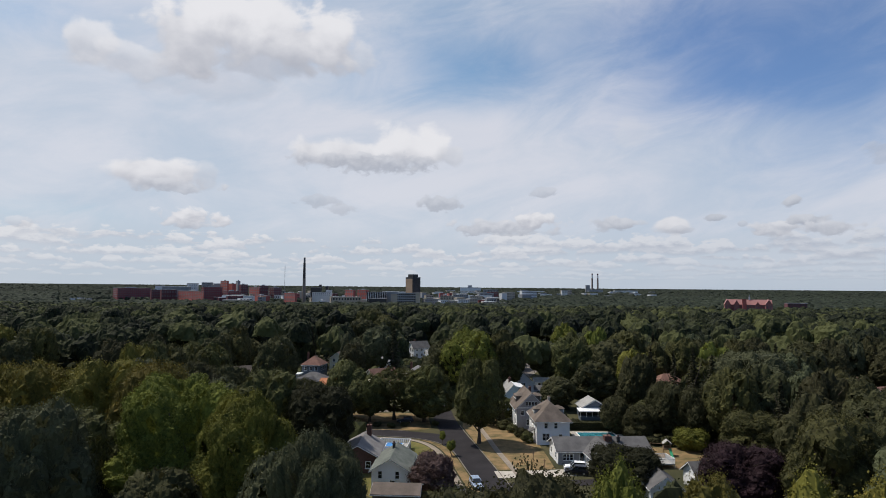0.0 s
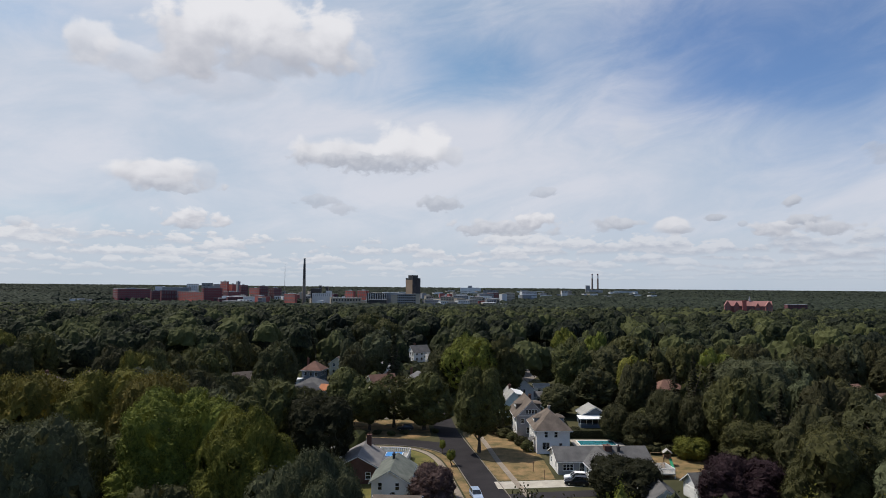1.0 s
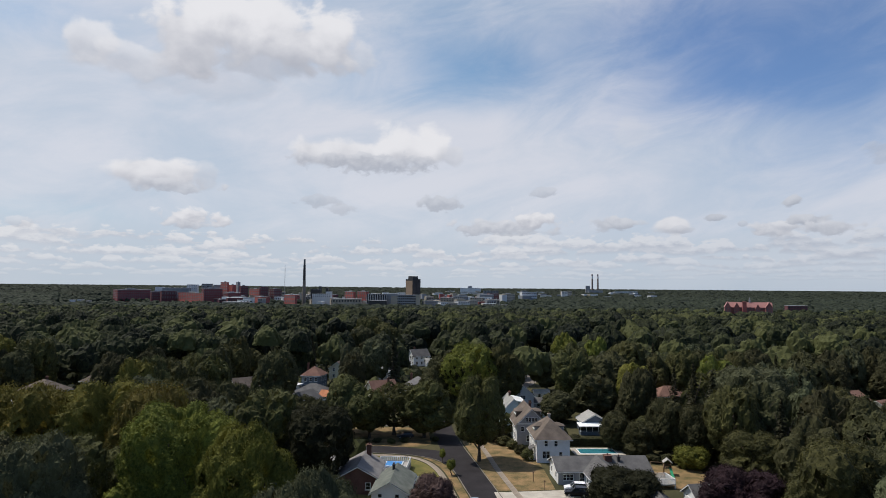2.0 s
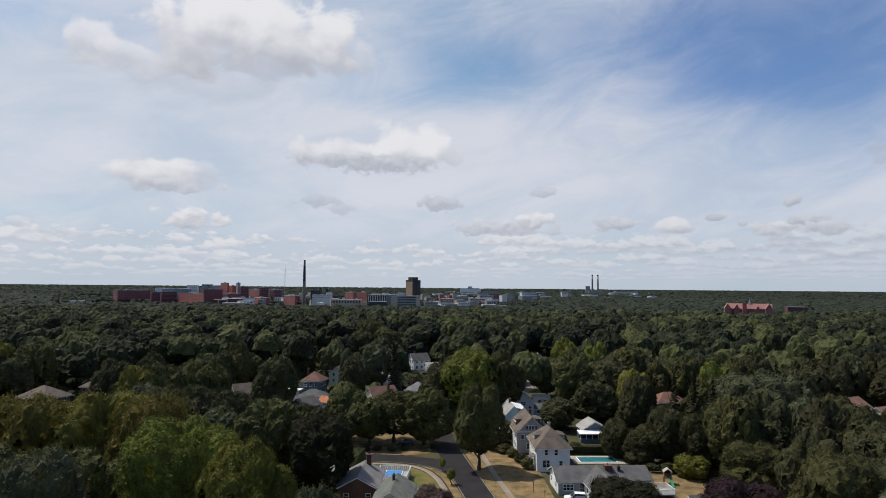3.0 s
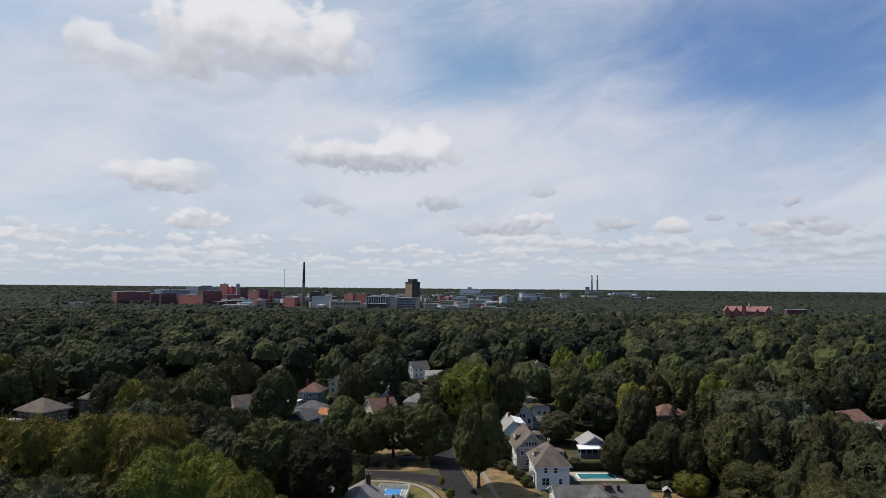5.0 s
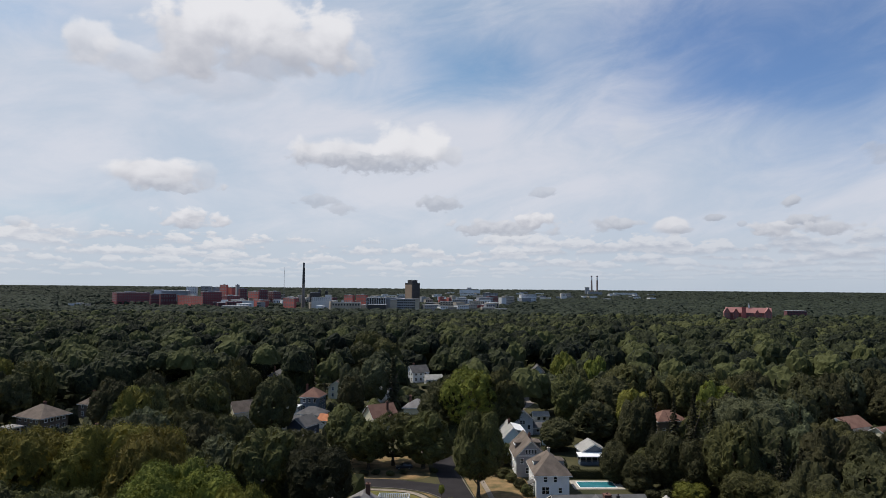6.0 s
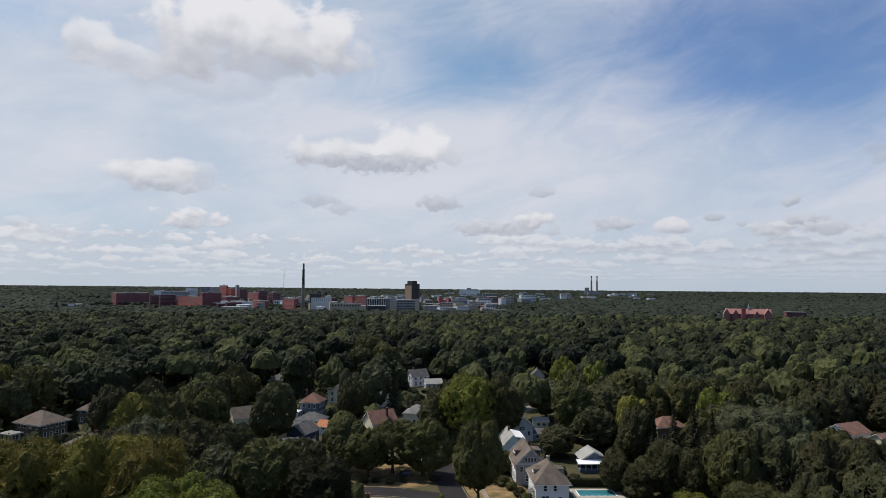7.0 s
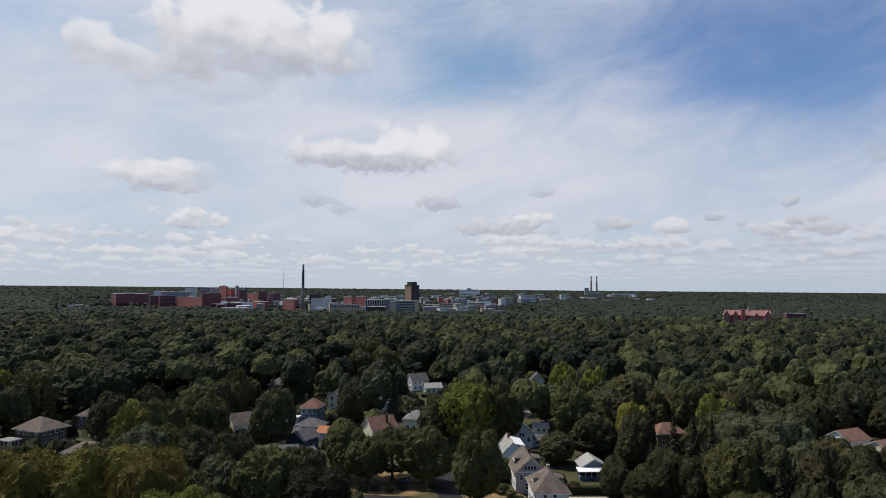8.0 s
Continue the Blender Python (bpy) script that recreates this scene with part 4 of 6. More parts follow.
def heaps_of(d, centres, proud, tall):
    """Height of rounded heaps round the centres, seen along d, and the heap that each d belongs to."""
    reach = 1.55 * math.sqrt(4 / len(centres))
    far2 = 2 - 2 * (d.astype(np.float32) @ centres.T.astype(np.float32))
    v = proud.astype(np.float32) + np.float32(tall) * np.sqrt(np.maximum(0, 1 - far2 / np.float32(reach * reach)))
    k = v.argmax(1)
    return v[np.arange(len(d)), k], k


def crown_shape(seed, kind, r, h, base, boughs, tufts, leaves, leafsize, level, long=1.0, top_only=False, loose=0.5, ragged=0.03, puff=0.13):
    """Leaf sprays (n, 4, 3), foliage facets (n, 3, 3) and a tone for each: boughs heaped round a crown, tufts on the boughs, clumps of leaves on the tufts."""
    rng = np.random.default_rng(seed)
    mid = base + (h - base) * (0.38 if kind == "round" else 0.42)
    clumps = tufts * 4 if level > 3 else 0
    big, small = spread(rng, boughs), spread(rng, tufts)
    tiny = spread(rng, clumps) if clumps else None
    big_out, small_out = rng.uniform(-0.20 if boughs > 17 else -0.30, 0.10, boughs), rng.uniform(-0.06, 0.05, tufts)
    tiny_out = rng.uniform(-0.03, 0.03, clumps)
    big_tone, small_tone = rng.uniform(0, 1, boughs), rng.uniform(0, 1, tufts)
    phase = rng.uniform(0, 6.28, 3)
    bulge = 2.7 if kind == "broad" else 2.15

    def skin(d):
        """Place, outward direction and tone of the crown's skin along d."""
        e = unit(d * np.array([1, 1, 1 / long]))
        v1, k1 = heaps_of(e, big, big_out, 0.37)
        v2, k2 = heaps_of(e, small, small_out * puff / 0.13, puff)
        if clumps:
            v2 = v2 + heaps_of(d, tiny, tiny_out, 0.055)[0]
        round_ = (np.abs(d) ** bulge).sum(1) ** (-1 / bulge)
        a = np.arctan2(d[:, 1], d[:, 0])
        sway = 1 + 0.07 * np.sin(2 * a + phase[0]) + 0.05 * np.sin(3 * a + phase[1] + 2 * d[:, 2])
        k = (round_ * (0.52 + v1) * sway)[:, None]
        size = np.where(d[:, 2:] > 0, np.array([[r, r, h - mid]]), np.array([[r, r, mid - base]]))
        out = unit((d + 2.2 * (e - big[k1]) + 2.4 * (e - small[k2])) / size * r)
        grow = unit(d + np.array([0, 0, 0.45])) * (v2 * r)[:, None]
        return d * k * size + grow + np.array([0, 0, mid]), out, 0.5 * big_tone[k1] + 0.5 * small_tone[k2]

    v, f = BLOB[level]
    if top_only:
        f = f[v[f].mean(1)[:, 2] > -0.25]
    elif clumps:
        # small gaps between the leaves
        f = f[(rng.uniform(0, 1, clumps) > 0.13)[heaps_of(unit(v[f].mean(1)), tiny, tiny_out, 0.055)[1]]]
    p, _, tone = skin(unit(unit(v) + rng.normal(size=v.shape) * 0.5 / 2 ** level))
    centre = np.array([0, 0, mid])
    t = (centre + (p - centre) * (0.97 + rng.uniform(-1, 1, (len(p), 1)) * (0.022 + 0.45 / 2 ** level)))[f]
    tt = tone[f].mean(1) + rng.uniform(-0.2, 0.2, len(f))
    d = unit(rng.normal(size=(leaves, 3)) + np.array([0, 0, 0.35 if not top_only else 0.8]))
    p, out, lt = skin(d)
    p = centre + (p - centre) * (0.985 + np.abs(rng.normal(size=(leaves, 1))) * ragged)
    q = sprays(rng, p, unit(out + rng.normal(size=(leaves, 3)) * loose), leafsize)
    every = np.concatenate([q.reshape(-1, 3), t.reshape(-1, 3)])
    wide, top = np.percentile(np.hypot(every[:, 0], every[:, 1]), 96) / r, np.percentile(every[:, 2], 99.7) / h
    fit = np.array([1 / wide, 1 / wide, 1 / top])
    return q * fit, lt + rng.uniform(-0.2, 0.2, leaves), t * fit, tt


def spire_shape(seed, r, h, base, boughs, per, leafsize):
    """A conifer's crown: whorls of drooping boughs, each a fan of sprays over a dark inner mass."""
    rng = np.random.default_rng(seed)
    q, qt, t, tt = [], [], [], []
    gv, gf = GEM
    for i in range(boughs):
        s = ((i + 0.5) / boughs) ** 0.8
        a, z = i * 2.4 + rng.uniform(-0.4, 0.4), base + (h - base) * s
        reach, tone = r * (1.03 - s) ** 0.9 * rng.uniform(0.75, 1.1), rng.uniform(0, 1)
        way, side = np.array([math.cos(a), math.sin(a), 0]), np.array([-math.sin(a), math.cos(a), 0])
        u = rng.uniform(0.15, 1, (per, 1))
        wide = reach * 0.42 * np.sqrt(np.maximum(0.05, 1 - u)) * rng.uniform(-1, 1, (per, 1))
        p = way * u * reach + side * wide + np.array([0, 0, 1]) * (z - 0.32 * reach * u ** 1.4 - 0.12 * np.abs(wide) + rng.uniform(-0.12, 0.25, (per, 1)))
        q.append(sprays(rng, p, unit(way * 0.35 + np.array([0, 0, 0.8]) + rng.normal(size=(per, 3)) * 0.4), leafsize))
        qt.append(np.full(per, tone) + rng.uniform(-0.15, 0.15, per))
        m = way * reach * 0.42 + np.array([0, 0, z - 0.12 * reach])
        g = gv[:, :1] * way * reach * 0.44 + gv[:, 1:2] * side * reach * 0.30 + gv[:, 2:] * np.array([0, 0, max(0.25, reach * 0.14)])
        t.append((m + g)[gf])
        tt.append(np.full(8, tone))
    return np.concatenate(q), np.concatenate(qt), np.concatenate(t), np.concatenate(tt)


def mesh_of(name, quads, qt, tris, tt, mat):
    """One mesh from loose quads and triangles with a tone on each face."""
    nq, nt = len(quads), len(tris)
    v = np.concatenate([quads.reshape(-1, 3), tris.reshape(-1, 3)])
    me = bpy.data.meshes.new(name)
    me.vertices.add(len(v))
    me.vertices.foreach_set("co", v.astype(np.float32).ravel())
    me.loops.add(len(v))
    me.loops.foreach_set("vertex_index", np.arange(len(v), dtype=np.int32))
    me.polygons.add(nq + nt)
    start = np.concatenate([np.arange(nq) * 4, nq * 4 + np.arange(nt) * 3]).astype(np.int32)
    me.polygons.foreach_set("loop_start", start)
    at = me.attributes.new("tint", "FLOAT", "FACE")
    at.data.foreach_set("value", np.concatenate([qt, tt]).astype(np.float32))
    me.update(calc_edges=True)
    me.materials.append(mat)
    return me


def trunk_mesh(seed, h, base, r, thick):
    rng = random.Random(seed)
    bm = bmesh.new()
    p, rad = Vector((0, 0, -0.3)), thick
    top = base + (h - base) * 0.55
    steps = 5
    for i in range(steps):
        q = Vector((rng.uniform(-0.25, 0.25), rng.uniform(-0.25, 0.25), -0.3 + (top + 0.3) * (i + 1) / steps))
        tube(bm, p, q, rad * (1.35 if i == 0 else 1), rad * 0.82, 8)
        p, rad = q, rad * 0.82
    for i in range(7):
        a, z = i * 2.4 + rng.uniform(-0.4, 0.4), base * 0.8 + (top - base * 0.8) * (i / 7)
        s = Vector((0, 0, z))
        m = s + Vector((math.cos(a) * r * 0.35, math.sin(a) * r * 0.35, (h - base) * 0.16))
        e = m + Vector((math.cos(a + 0.3) * r * 0.35, math.sin(a + 0.3) * r * 0.35, (h - base) * 0.16))
        tube(bm, s, m, thick * 0.42, thick * 0.26, 6)
        tube(bm, m, e, thick * 0.26, thick * 0.08, 6)
    me = bpy.data.meshes.new("trunk")
    bm.to_mesh(me)
    bm.free()
    me.materials.append(BARK)
    return me


# kind: crown form, radius, height, crown base, boughs, tufts, sprays, spray size, mesh level, bough length, looseness, raggedness
KINDS = {
    "maple": ("round", 6.5, 17, 2.4, 22, 150, 1900, 0.18, 5, 0.95, 0.5, 0.03), "oak": ("broad", 7.5, 18, 3.6, 24, 170, 2100, 0.19, 5, 1.0, 0.5, 0.03), "tall": ("round", 5.5, 20, 3.4, 24, 150, 1900, 0.18, 5, 1.1, 0.5, 0.03),
    "near": ("round", 7.5, 22, 3.5, 30, 210, 22000, 0.125, 6, 1.0, 0.4, 0.02), "top": ("round", 7.5, 22, 6.0, 34, 260, 16000, 0.12, 5, 1.2, 0.6, 0.035), "avenue": ("round", 7.5, 22, 3.6, 16, 180, 8000, 0.15, 5, 1.05, 0.5, 0.03),
    "feather": ("broad", 7.0, 17, 2.4, 26, 200, 10000, 0.14, 5, 1.05, 0.55, 0.03), "small": ("round", 3.2, 6.0, 0.6, 16, 90, 1400, 0.12, 4, 1.0, 0.5, 0.04), "sapling": ("round", 0.9, 3.2, 1.1, 9, 30, 520, 0.085, 3, 1.2, 0.6, 0.10),
    "bush": ("round", 1.2, 1.9, 0.0, 12, 50, 600, 0.07, 4, 1.0, 0.5, 0.05), "wide": ("broad", 6.3, 8.0, 0.4, 24, 220, 8000, 0.13, 5, 1.0, 0.6, 0.045), "fine": ("broad", 7.0, 18, 2.2, 24, 220, 8000, 0.155, 5, 0.95, 0.6, 0.04),
    "street": ("broad", 7.0, 18, 3.6, 15, 180, 7000, 0.155, 5, 1.0, 0.5, 0.03),
}
BASES = {}
TREES = "garden and street trees"


def tree(kind, x, y, h, r, mat, label, seed=0, name="tree", category="tree"):
    """A trunk with limbs under a crown of leaf sprays; like trees share their meshes."""
    form, r0, h0, base, *rest, loose, ragged = KINDS[kind] if kind != "spruce" else ("spire", 4.2, 20, 1.2, 0, 0)
    key = (kind, seed, mat.name)
    m = Matrix.LocRotScale((x, y, lie(x, y)), Euler((0, 0, (x * 1.7 + y * 2.3) % 6.28)), (r / r0, r / r0, h / h0))
    if key not in BASES:
        e = tagged(new(name), label, category, TREES)
        t = new("trunk", trunk_mesh(seed, h0, base, r0, 0.05 * h0 ** 0.75))
        shape = spire_shape(seed, r0, h0, base, 70, 40, 0.22) if form == "spire" else crown_shape(seed * 7 + len(kind), form, r0, h0, base, *rest, loose=loose, ragged=ragged, puff=0.20 if kind in ("near", "avenue", "feather", "street") else 0.15)
        c = new("crown", mesh_of("crown", *shape, mat))
        t.parent = c.parent = e
        e.matrix_basis = m
        BASES[key] = e
        return e
    b = BASES[key]
    e = copy_thing(b, m @ Matrix.Diagonal([1 / s for s in b.scale] + [1]))
    e.name = name
    return tagged(e, label, category, TREES)


# x, y, height, radius
PLACED = [
    ("near", -36, 88, 23.5, 9.0, BRIGHT, "large bright green maple with ragged crown", 1), ("near", -25.5, 82, 22.0, 7.5, BRIGHT, "large bright green maple in leaf", 2),
    ("near", -13.2, 68, 20.3, 6.0, BLUISH, "grey-green maple with dense crown", 3), ("top", 4.9, 45, 23.5, 7.0, DARK, "tall dark green tree seen from above", 4),
    ("top", 12.6, 44, 23.6, 5.0, BRIGHT, "tall yellow-green tree seen from above", 5), ("top", 18.5, 42, 23.3, 6.0, OLIVE, "olive green tree seen from above", 1),
    ("top", 25.0, 42, 23.4, 6.6, OLIVE, "olive green tree seen from above", 2), ("top", 32.0, 43, 23.4, 6.2, OLIVE, "olive green tree seen from above", 4),
    ("wide", 32.8, 113.5, 7.6, 6.8, DEEP, "dark round tree in front of the low house", 1), ("wide", 50.2, 106, 10.0, 6.7, PURPLE, "dark purple-leaved maple beside the white garage", 2),
    ("wide", -1.4, 112.8, 6.3, 4.4, PLUM, "reddish purple plum tree on the corner lawn", 3),
    ("avenue", 8.6, 145, 19.6, 6.0, GREEN, "tall street tree beside the road", 1),
    ("street", -4.6, 167.0, 15.4, 7.6, GREEN, "street maple with spreading crown", 1), ("street", -19.0, 165.5, 13.0, 6.2, GREEN, "green garden maple beside the road", 3), ("street", -12.8, 169.5, 14.2, 7.4, GREEN, "street maple with spreading crown", 2),
    ("maple", -25.0, 171, 15.6, 6.8, GREEN, "round green garden maple", 3), ("fine", -24.5, 126, 16.0, 7.2, DEEP, "very dark broad garden tree", 1),
    ("street", 8.5, 197, 23, 9.3, BRIGHT, "great spreading green oak", 2), ("street", 18.3, 199, 22.0, 7.8, GREEN, "great green oak with tall bare trunk", 3),
    ("street", 0.2, 202, 19.5, 7.4, DARK, "dark broad oak by the road", 1), ("maple", 51.5, 263, 20.9, 6.2, BRIGHT, "yellow-green maple at the wood's edge", 1),
    ("maple", 64, 262, 19.5, 5.0, BRIGHT, "bright green maple in the wood", 2), ("feather", 78, 160, 20.3, 11.5, BLUISH, "broad grey-green willow among spruces", 1),
    ("fine", 62.5, 126, 11.6, 6.6, GREEN, "round green garden maple", 3), ("maple", 93.5, 149, 17.2, 7.4, GREEN, "round dense green maple", 4),
    ("fine", 58.0, 94, 17.8, 7.6, GREEN, "broad green oak in leaf", 2), ("fine", 68.5, 96, 17.0, 7.0, DARK, "broad dark green oak in leaf", 3),
    ("maple", 84, 121, 16.5, 7.0, DARK, "dark green maple at the wood's edge", 1), ("spruce", 66.5, 166, 20, 4.4, NEEDLE, "tall dark spruce with drooping boughs", 1), ("spruce", 57, 170, 11.5, 3.6, NEEDLE, "tall dark spruce with drooping boughs", 2),
    ("spruce", 68, 158, 19, 4.5, NEEDLE, "tall dark spruce with drooping boughs", 1), ("spruce", 56.5, 158, 12.5, 4.2, NEEDLE, "dark green spruce beside gardens", 2),
    ("fine", -52, 113, 22.2, 7.6, OLIVE, "broad olive tree turning yellow", 1), ("fine", -62.5, 116, 22.2, 8.2, OLIVE, "broad olive tree turning yellow", 2),
    ("fine", -73, 115, 22.0, 8.2, OLIVE, "broad olive tree turning yellow", 3), ("fine", -83, 114, 21.6, 8.0, OLIVE, "broad olive green garden tree", 1), ("fine", -94, 118, 21.0, 7.5, OLIVE, "broad olive green garden tree", 2),
    ("fine", -57, 127, 19.5, 7.5, OLIVE, "broad olive green garden tree", 3), ("fine", -78, 126, 17.0, 8.0, OLIVE, "broad olive green garden tree", 2), ("oak", -68, 130, 18.0, 8.0, GREEN, "broad green oak in leaf", 2),
    ("maple", -92, 190, 16.8, 8.6, BRIGHT, "bright green maple beside houses", 2), ("feather", -49, 76, 22.0, 7.0, BLUISH, "feathery grey-green tree with fine leaves", 2),
    ("feather", -57, 92, 18.5, 8.0, GREEN, "feathery green tree with fine leaves", 3), ("feather", -62, 157, 17, 6.5, DARK, "feathery dark tree with fine leaves", 1), ("feather", -50, 152, 16.6, 6.2, DARK, "feathery dark tree with fine leaves", 2),
    ("feather", -38.0, 150, 13.2, 5.8, DARK, "feathery dark tree with fine leaves", 3), ("oak", -52, 194, 20.5, 7.0, DARK, "dark round tree between houses", 2),
    ("maple", -33, 231, 15, 5.2, DARK, "dark green garden tree in leaf", 3), ("maple", -36, 250, 17, 5.0, BLUISH, "grey-green garden tree in leaf", 2), ("oak", -27, 248, 19, 7, BLUISH, "grey-green garden tree in leaf", 1),
    ("spruce", -19, 245, 20, 4.6, NEEDLE, "tall dark pine beside houses", 2), ("spruce", -50, 290, 21, 5.0, NEEDLE, "tall dark spruce with drooping boughs", 1), ("spruce", -60, 288, 17, 4.4, NEEDLE, "tall dark spruce with drooping boughs", 2),
    ("oak", -38, 333, 23.6, 9, GREEN, "great green oak over the wood", 1), ("oak", -28, 322, 21, 8.5, GREEN, "great spreading green oak", 2), ("oak", -40, 312, 20, 8.0, DARK, "dark oak in the wood", 3),
    ("maple", 34, 186, 9.5, 6.0, DARK, "dark garden tree behind houses", 3), ("maple", 46, 193, 13.5, 7.5, DARK, "dark green maple behind gardens", 4), ("oak", 40, 240, 15, 8.0, BLUISH, "low grey-green tree with spreading crown", 1),
    ("oak", 56, 205, 19, 8.5, DARK, "broad dark oak behind gardens", 2), ("oak", 48, 218, 17.5, 7.5, GREEN, "broad green oak in leaf", 3), ("oak", 67, 226, 20.5, 8.5, GREEN, "broad green oak in leaf", 1), ("maple", 54, 183, 9, 4.0, DARK, "dark green garden tree in leaf", 3),
    ("maple", -64, 254, 10, 5.0, DARK, "dark green garden tree in leaf", 3), ("maple", -80, 262, 13.5, 6.0, GREEN, "green garden tree in leaf", 1), ("maple", -49, 251, 7.5, 3.5, DARK, "dark green garden tree in leaf", 4),
    ("small", 47.0, 171.5, 6.5, 3.6, DARK, "dark green garden tree beside the porch", 2),
    ("small", 30.0, 161.5, 4.8, 2.6, DARK, "dark shrub tree beside the house", 1), ("small", 52, 160, 7.5, 4.4, GREEN, "green garden tree beside a lawn", 2), ("small", 47.8, 163, 5.2, 3.0, OLIVE, "brownish shrub beside the hedge", 3),
    ("wide", 55.5, 140.5, 4.8, 3.9, BRIGHT, "yellow-green shrub at the yard's edge", 1), ("wide", 47.5, 150, 8.0, 4.5, DARK, "dark green garden tree", 1), ("feather", -31.5, 150, 13.8, 5.2, DARK, "feathery dark tree with fine leaves", 1), ("wide", 115, 172, 9.6, 5.0, DARK, "low dark green garden tree", 2), ("wide", 124, 171, 9.8, 5.0, DARK, "low dark green garden tree", 1), ("wide", 132, 173, 8.0, 5.2, GREEN, "low green garden tree in leaf", 2), ("fine", 54, 152, 13.5, 5.0, DARK, "dark green garden tree in leaf", 2), ("fine", 60, 147, 13.0, 5.0, DARK, "dark green garden tree in leaf", 1), ("wide", 43.5, 157, 8.5, 4.4, DARK, "dark green garden tree in leaf", 1),
    ("sapling", 2.0, 134.3, 3.4, 1.05, BRIGHT, "young staked tree on the verge", 1), ("sapling", 0.2, 143.6, 3.2, 0.9, BRIGHT, "young slender tree on the verge", 2),
    ("small", 13.4, 163, 5.2, 3.0, DARK, "dark shrub tree beside a lawn", 3), ("small", 17.0, 170, 6.0, 3.4, GREEN, "garden tree beside a lawn", 2), ("small", 9.6, 172, 5.0, 2.8, GREEN, "green garden tree beside a lawn", 1),
]
for kd, x, y, h, r, mt, lb, sd in PLACED:
    tree(kd, x, y, h, r, mt, lb, sd)
for x, y, h, r in ((18.9, 151.5, 2.3, 1.6), (20.0, 146.4, 2.5, 1.7), (17.6, 156.5, 1.9, 1.7), (15.8, 160.0, 2.2, 2.0), (-16.5, 161.5, 1.2, 1.3), (-12.8, 160.5, 1.2, 1.2), (-9.5, 161.8, 1.1, 1.1),
                   (-19.5, 160.5, 1.3, 1.4), (34.5, 163, 2.0, 1.8), (48.5, 145.2, 2.0, 1.8), (51.5, 144.4, 2.1, 1.9), (-4.2, 119.5, 1.5, 1.1), (31.5, 114.5, 1.6, 1.6), (-2.0, 106.5, 1.6, 2.0), (2.0, 107.5, 1.4, 2.2),
                   (-1.6, 163.2, 1.2, 1.0), (12.6, 168, 2.0, 1.8)):
    tree("bush", x, y, h, r, DARK if int(x * 10) % 2 else GREEN, "rounded green garden bush", 1, "bush", "bush")

# places kept free of the wood: x0, x1, y0, y1
OPEN = [(36, 53, 284, 326), (30, 47, 238, 300), (-134, -110, 210, 236), (96, 122, 136, 162), (-142, -104, 150, 214), (-142, -92, 140, 186), (-125, -86, 118, 150), (-104, -84, 208, 248), (-20, 4, 236, 322), (-68, -31, 160, 215), (-32, -24, 146, 158), (-26, -16, 216, 234), (-70, -58, 222, 262), (108, 144, 160, 206), (66, 82, 186, 212), (-24, 33, 96, 182), (20, 58, 104, 160), (33, 48, 160, 180), (12, 32, 150, 236), (30, 44, 250, 300), (44, 55, 296, 326), (-8, 34, 30, 110), (30, 58, 56, 110), (-12, 6, 180, 240), (-6, 3, 240, 300)]


def in_yard(x, y, r):
    """True where a big tree would stand in the open strip before a house."""
    return any(hy - (26 if hy < 255 else 13) < y < hy + 5 and abs(x - hx * y / hy) < 4.0 + 0.75 * r for hx, hy in YARDS)


taken = [(x, y, r) for _, x, y, h, r, *_ in PLACED]
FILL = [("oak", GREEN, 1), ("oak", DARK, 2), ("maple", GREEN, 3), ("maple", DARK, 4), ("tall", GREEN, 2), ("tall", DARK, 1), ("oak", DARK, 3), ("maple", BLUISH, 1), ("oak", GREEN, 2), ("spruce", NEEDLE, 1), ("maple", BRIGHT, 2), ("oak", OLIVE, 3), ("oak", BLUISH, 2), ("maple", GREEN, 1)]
SAY = {"leaf_green": "green", "leaf_dark": "dark green", "leaf_bluish": "grey-green", "leaf_bright": "bright green", "leaf_olive": "olive green", "needle": "dark"}
rnd = random.Random(11)
yy = 64.0
while yy < 236:
    xx = -0.78 * yy - 12
    while xx < 0.78 * yy + 12:
        x, y = xx + rnd.uniform(-3, 3), yy + rnd.uniform(-3, 3)
        xx += 8.5
        r = rnd.uniform(5.2, 7.6)
        if any(a - 3 < x < b + 3 and c - 3 < y < d + 3 for a, b, c, d in OPEN) or any((x - a) ** 2 + (y - b) ** 2 < (0.58 * (r + c)) ** 2 for a, b, c in taken) or in_yard(x, y, r):
            continue
        if y < 62 + 0.25 * abs(x):
            continue
        # Far right takes only the darker leaf colours, in place of cloud shade.
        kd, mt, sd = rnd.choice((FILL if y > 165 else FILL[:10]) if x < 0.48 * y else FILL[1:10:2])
        h = rnd.uniform(15.5, 20.5) * (0.85 if y < 130 else 1.0)
        tree(kd, x, y, h, r * (0.6 if kd == "spruce" else 1), mt, "%s %s in dense wood" % (SAY[mt.name], "spruce" if kd == "spruce" else "broadleaf tree"), sd)
        taken.append((x, y, r))
    yy += 8.5


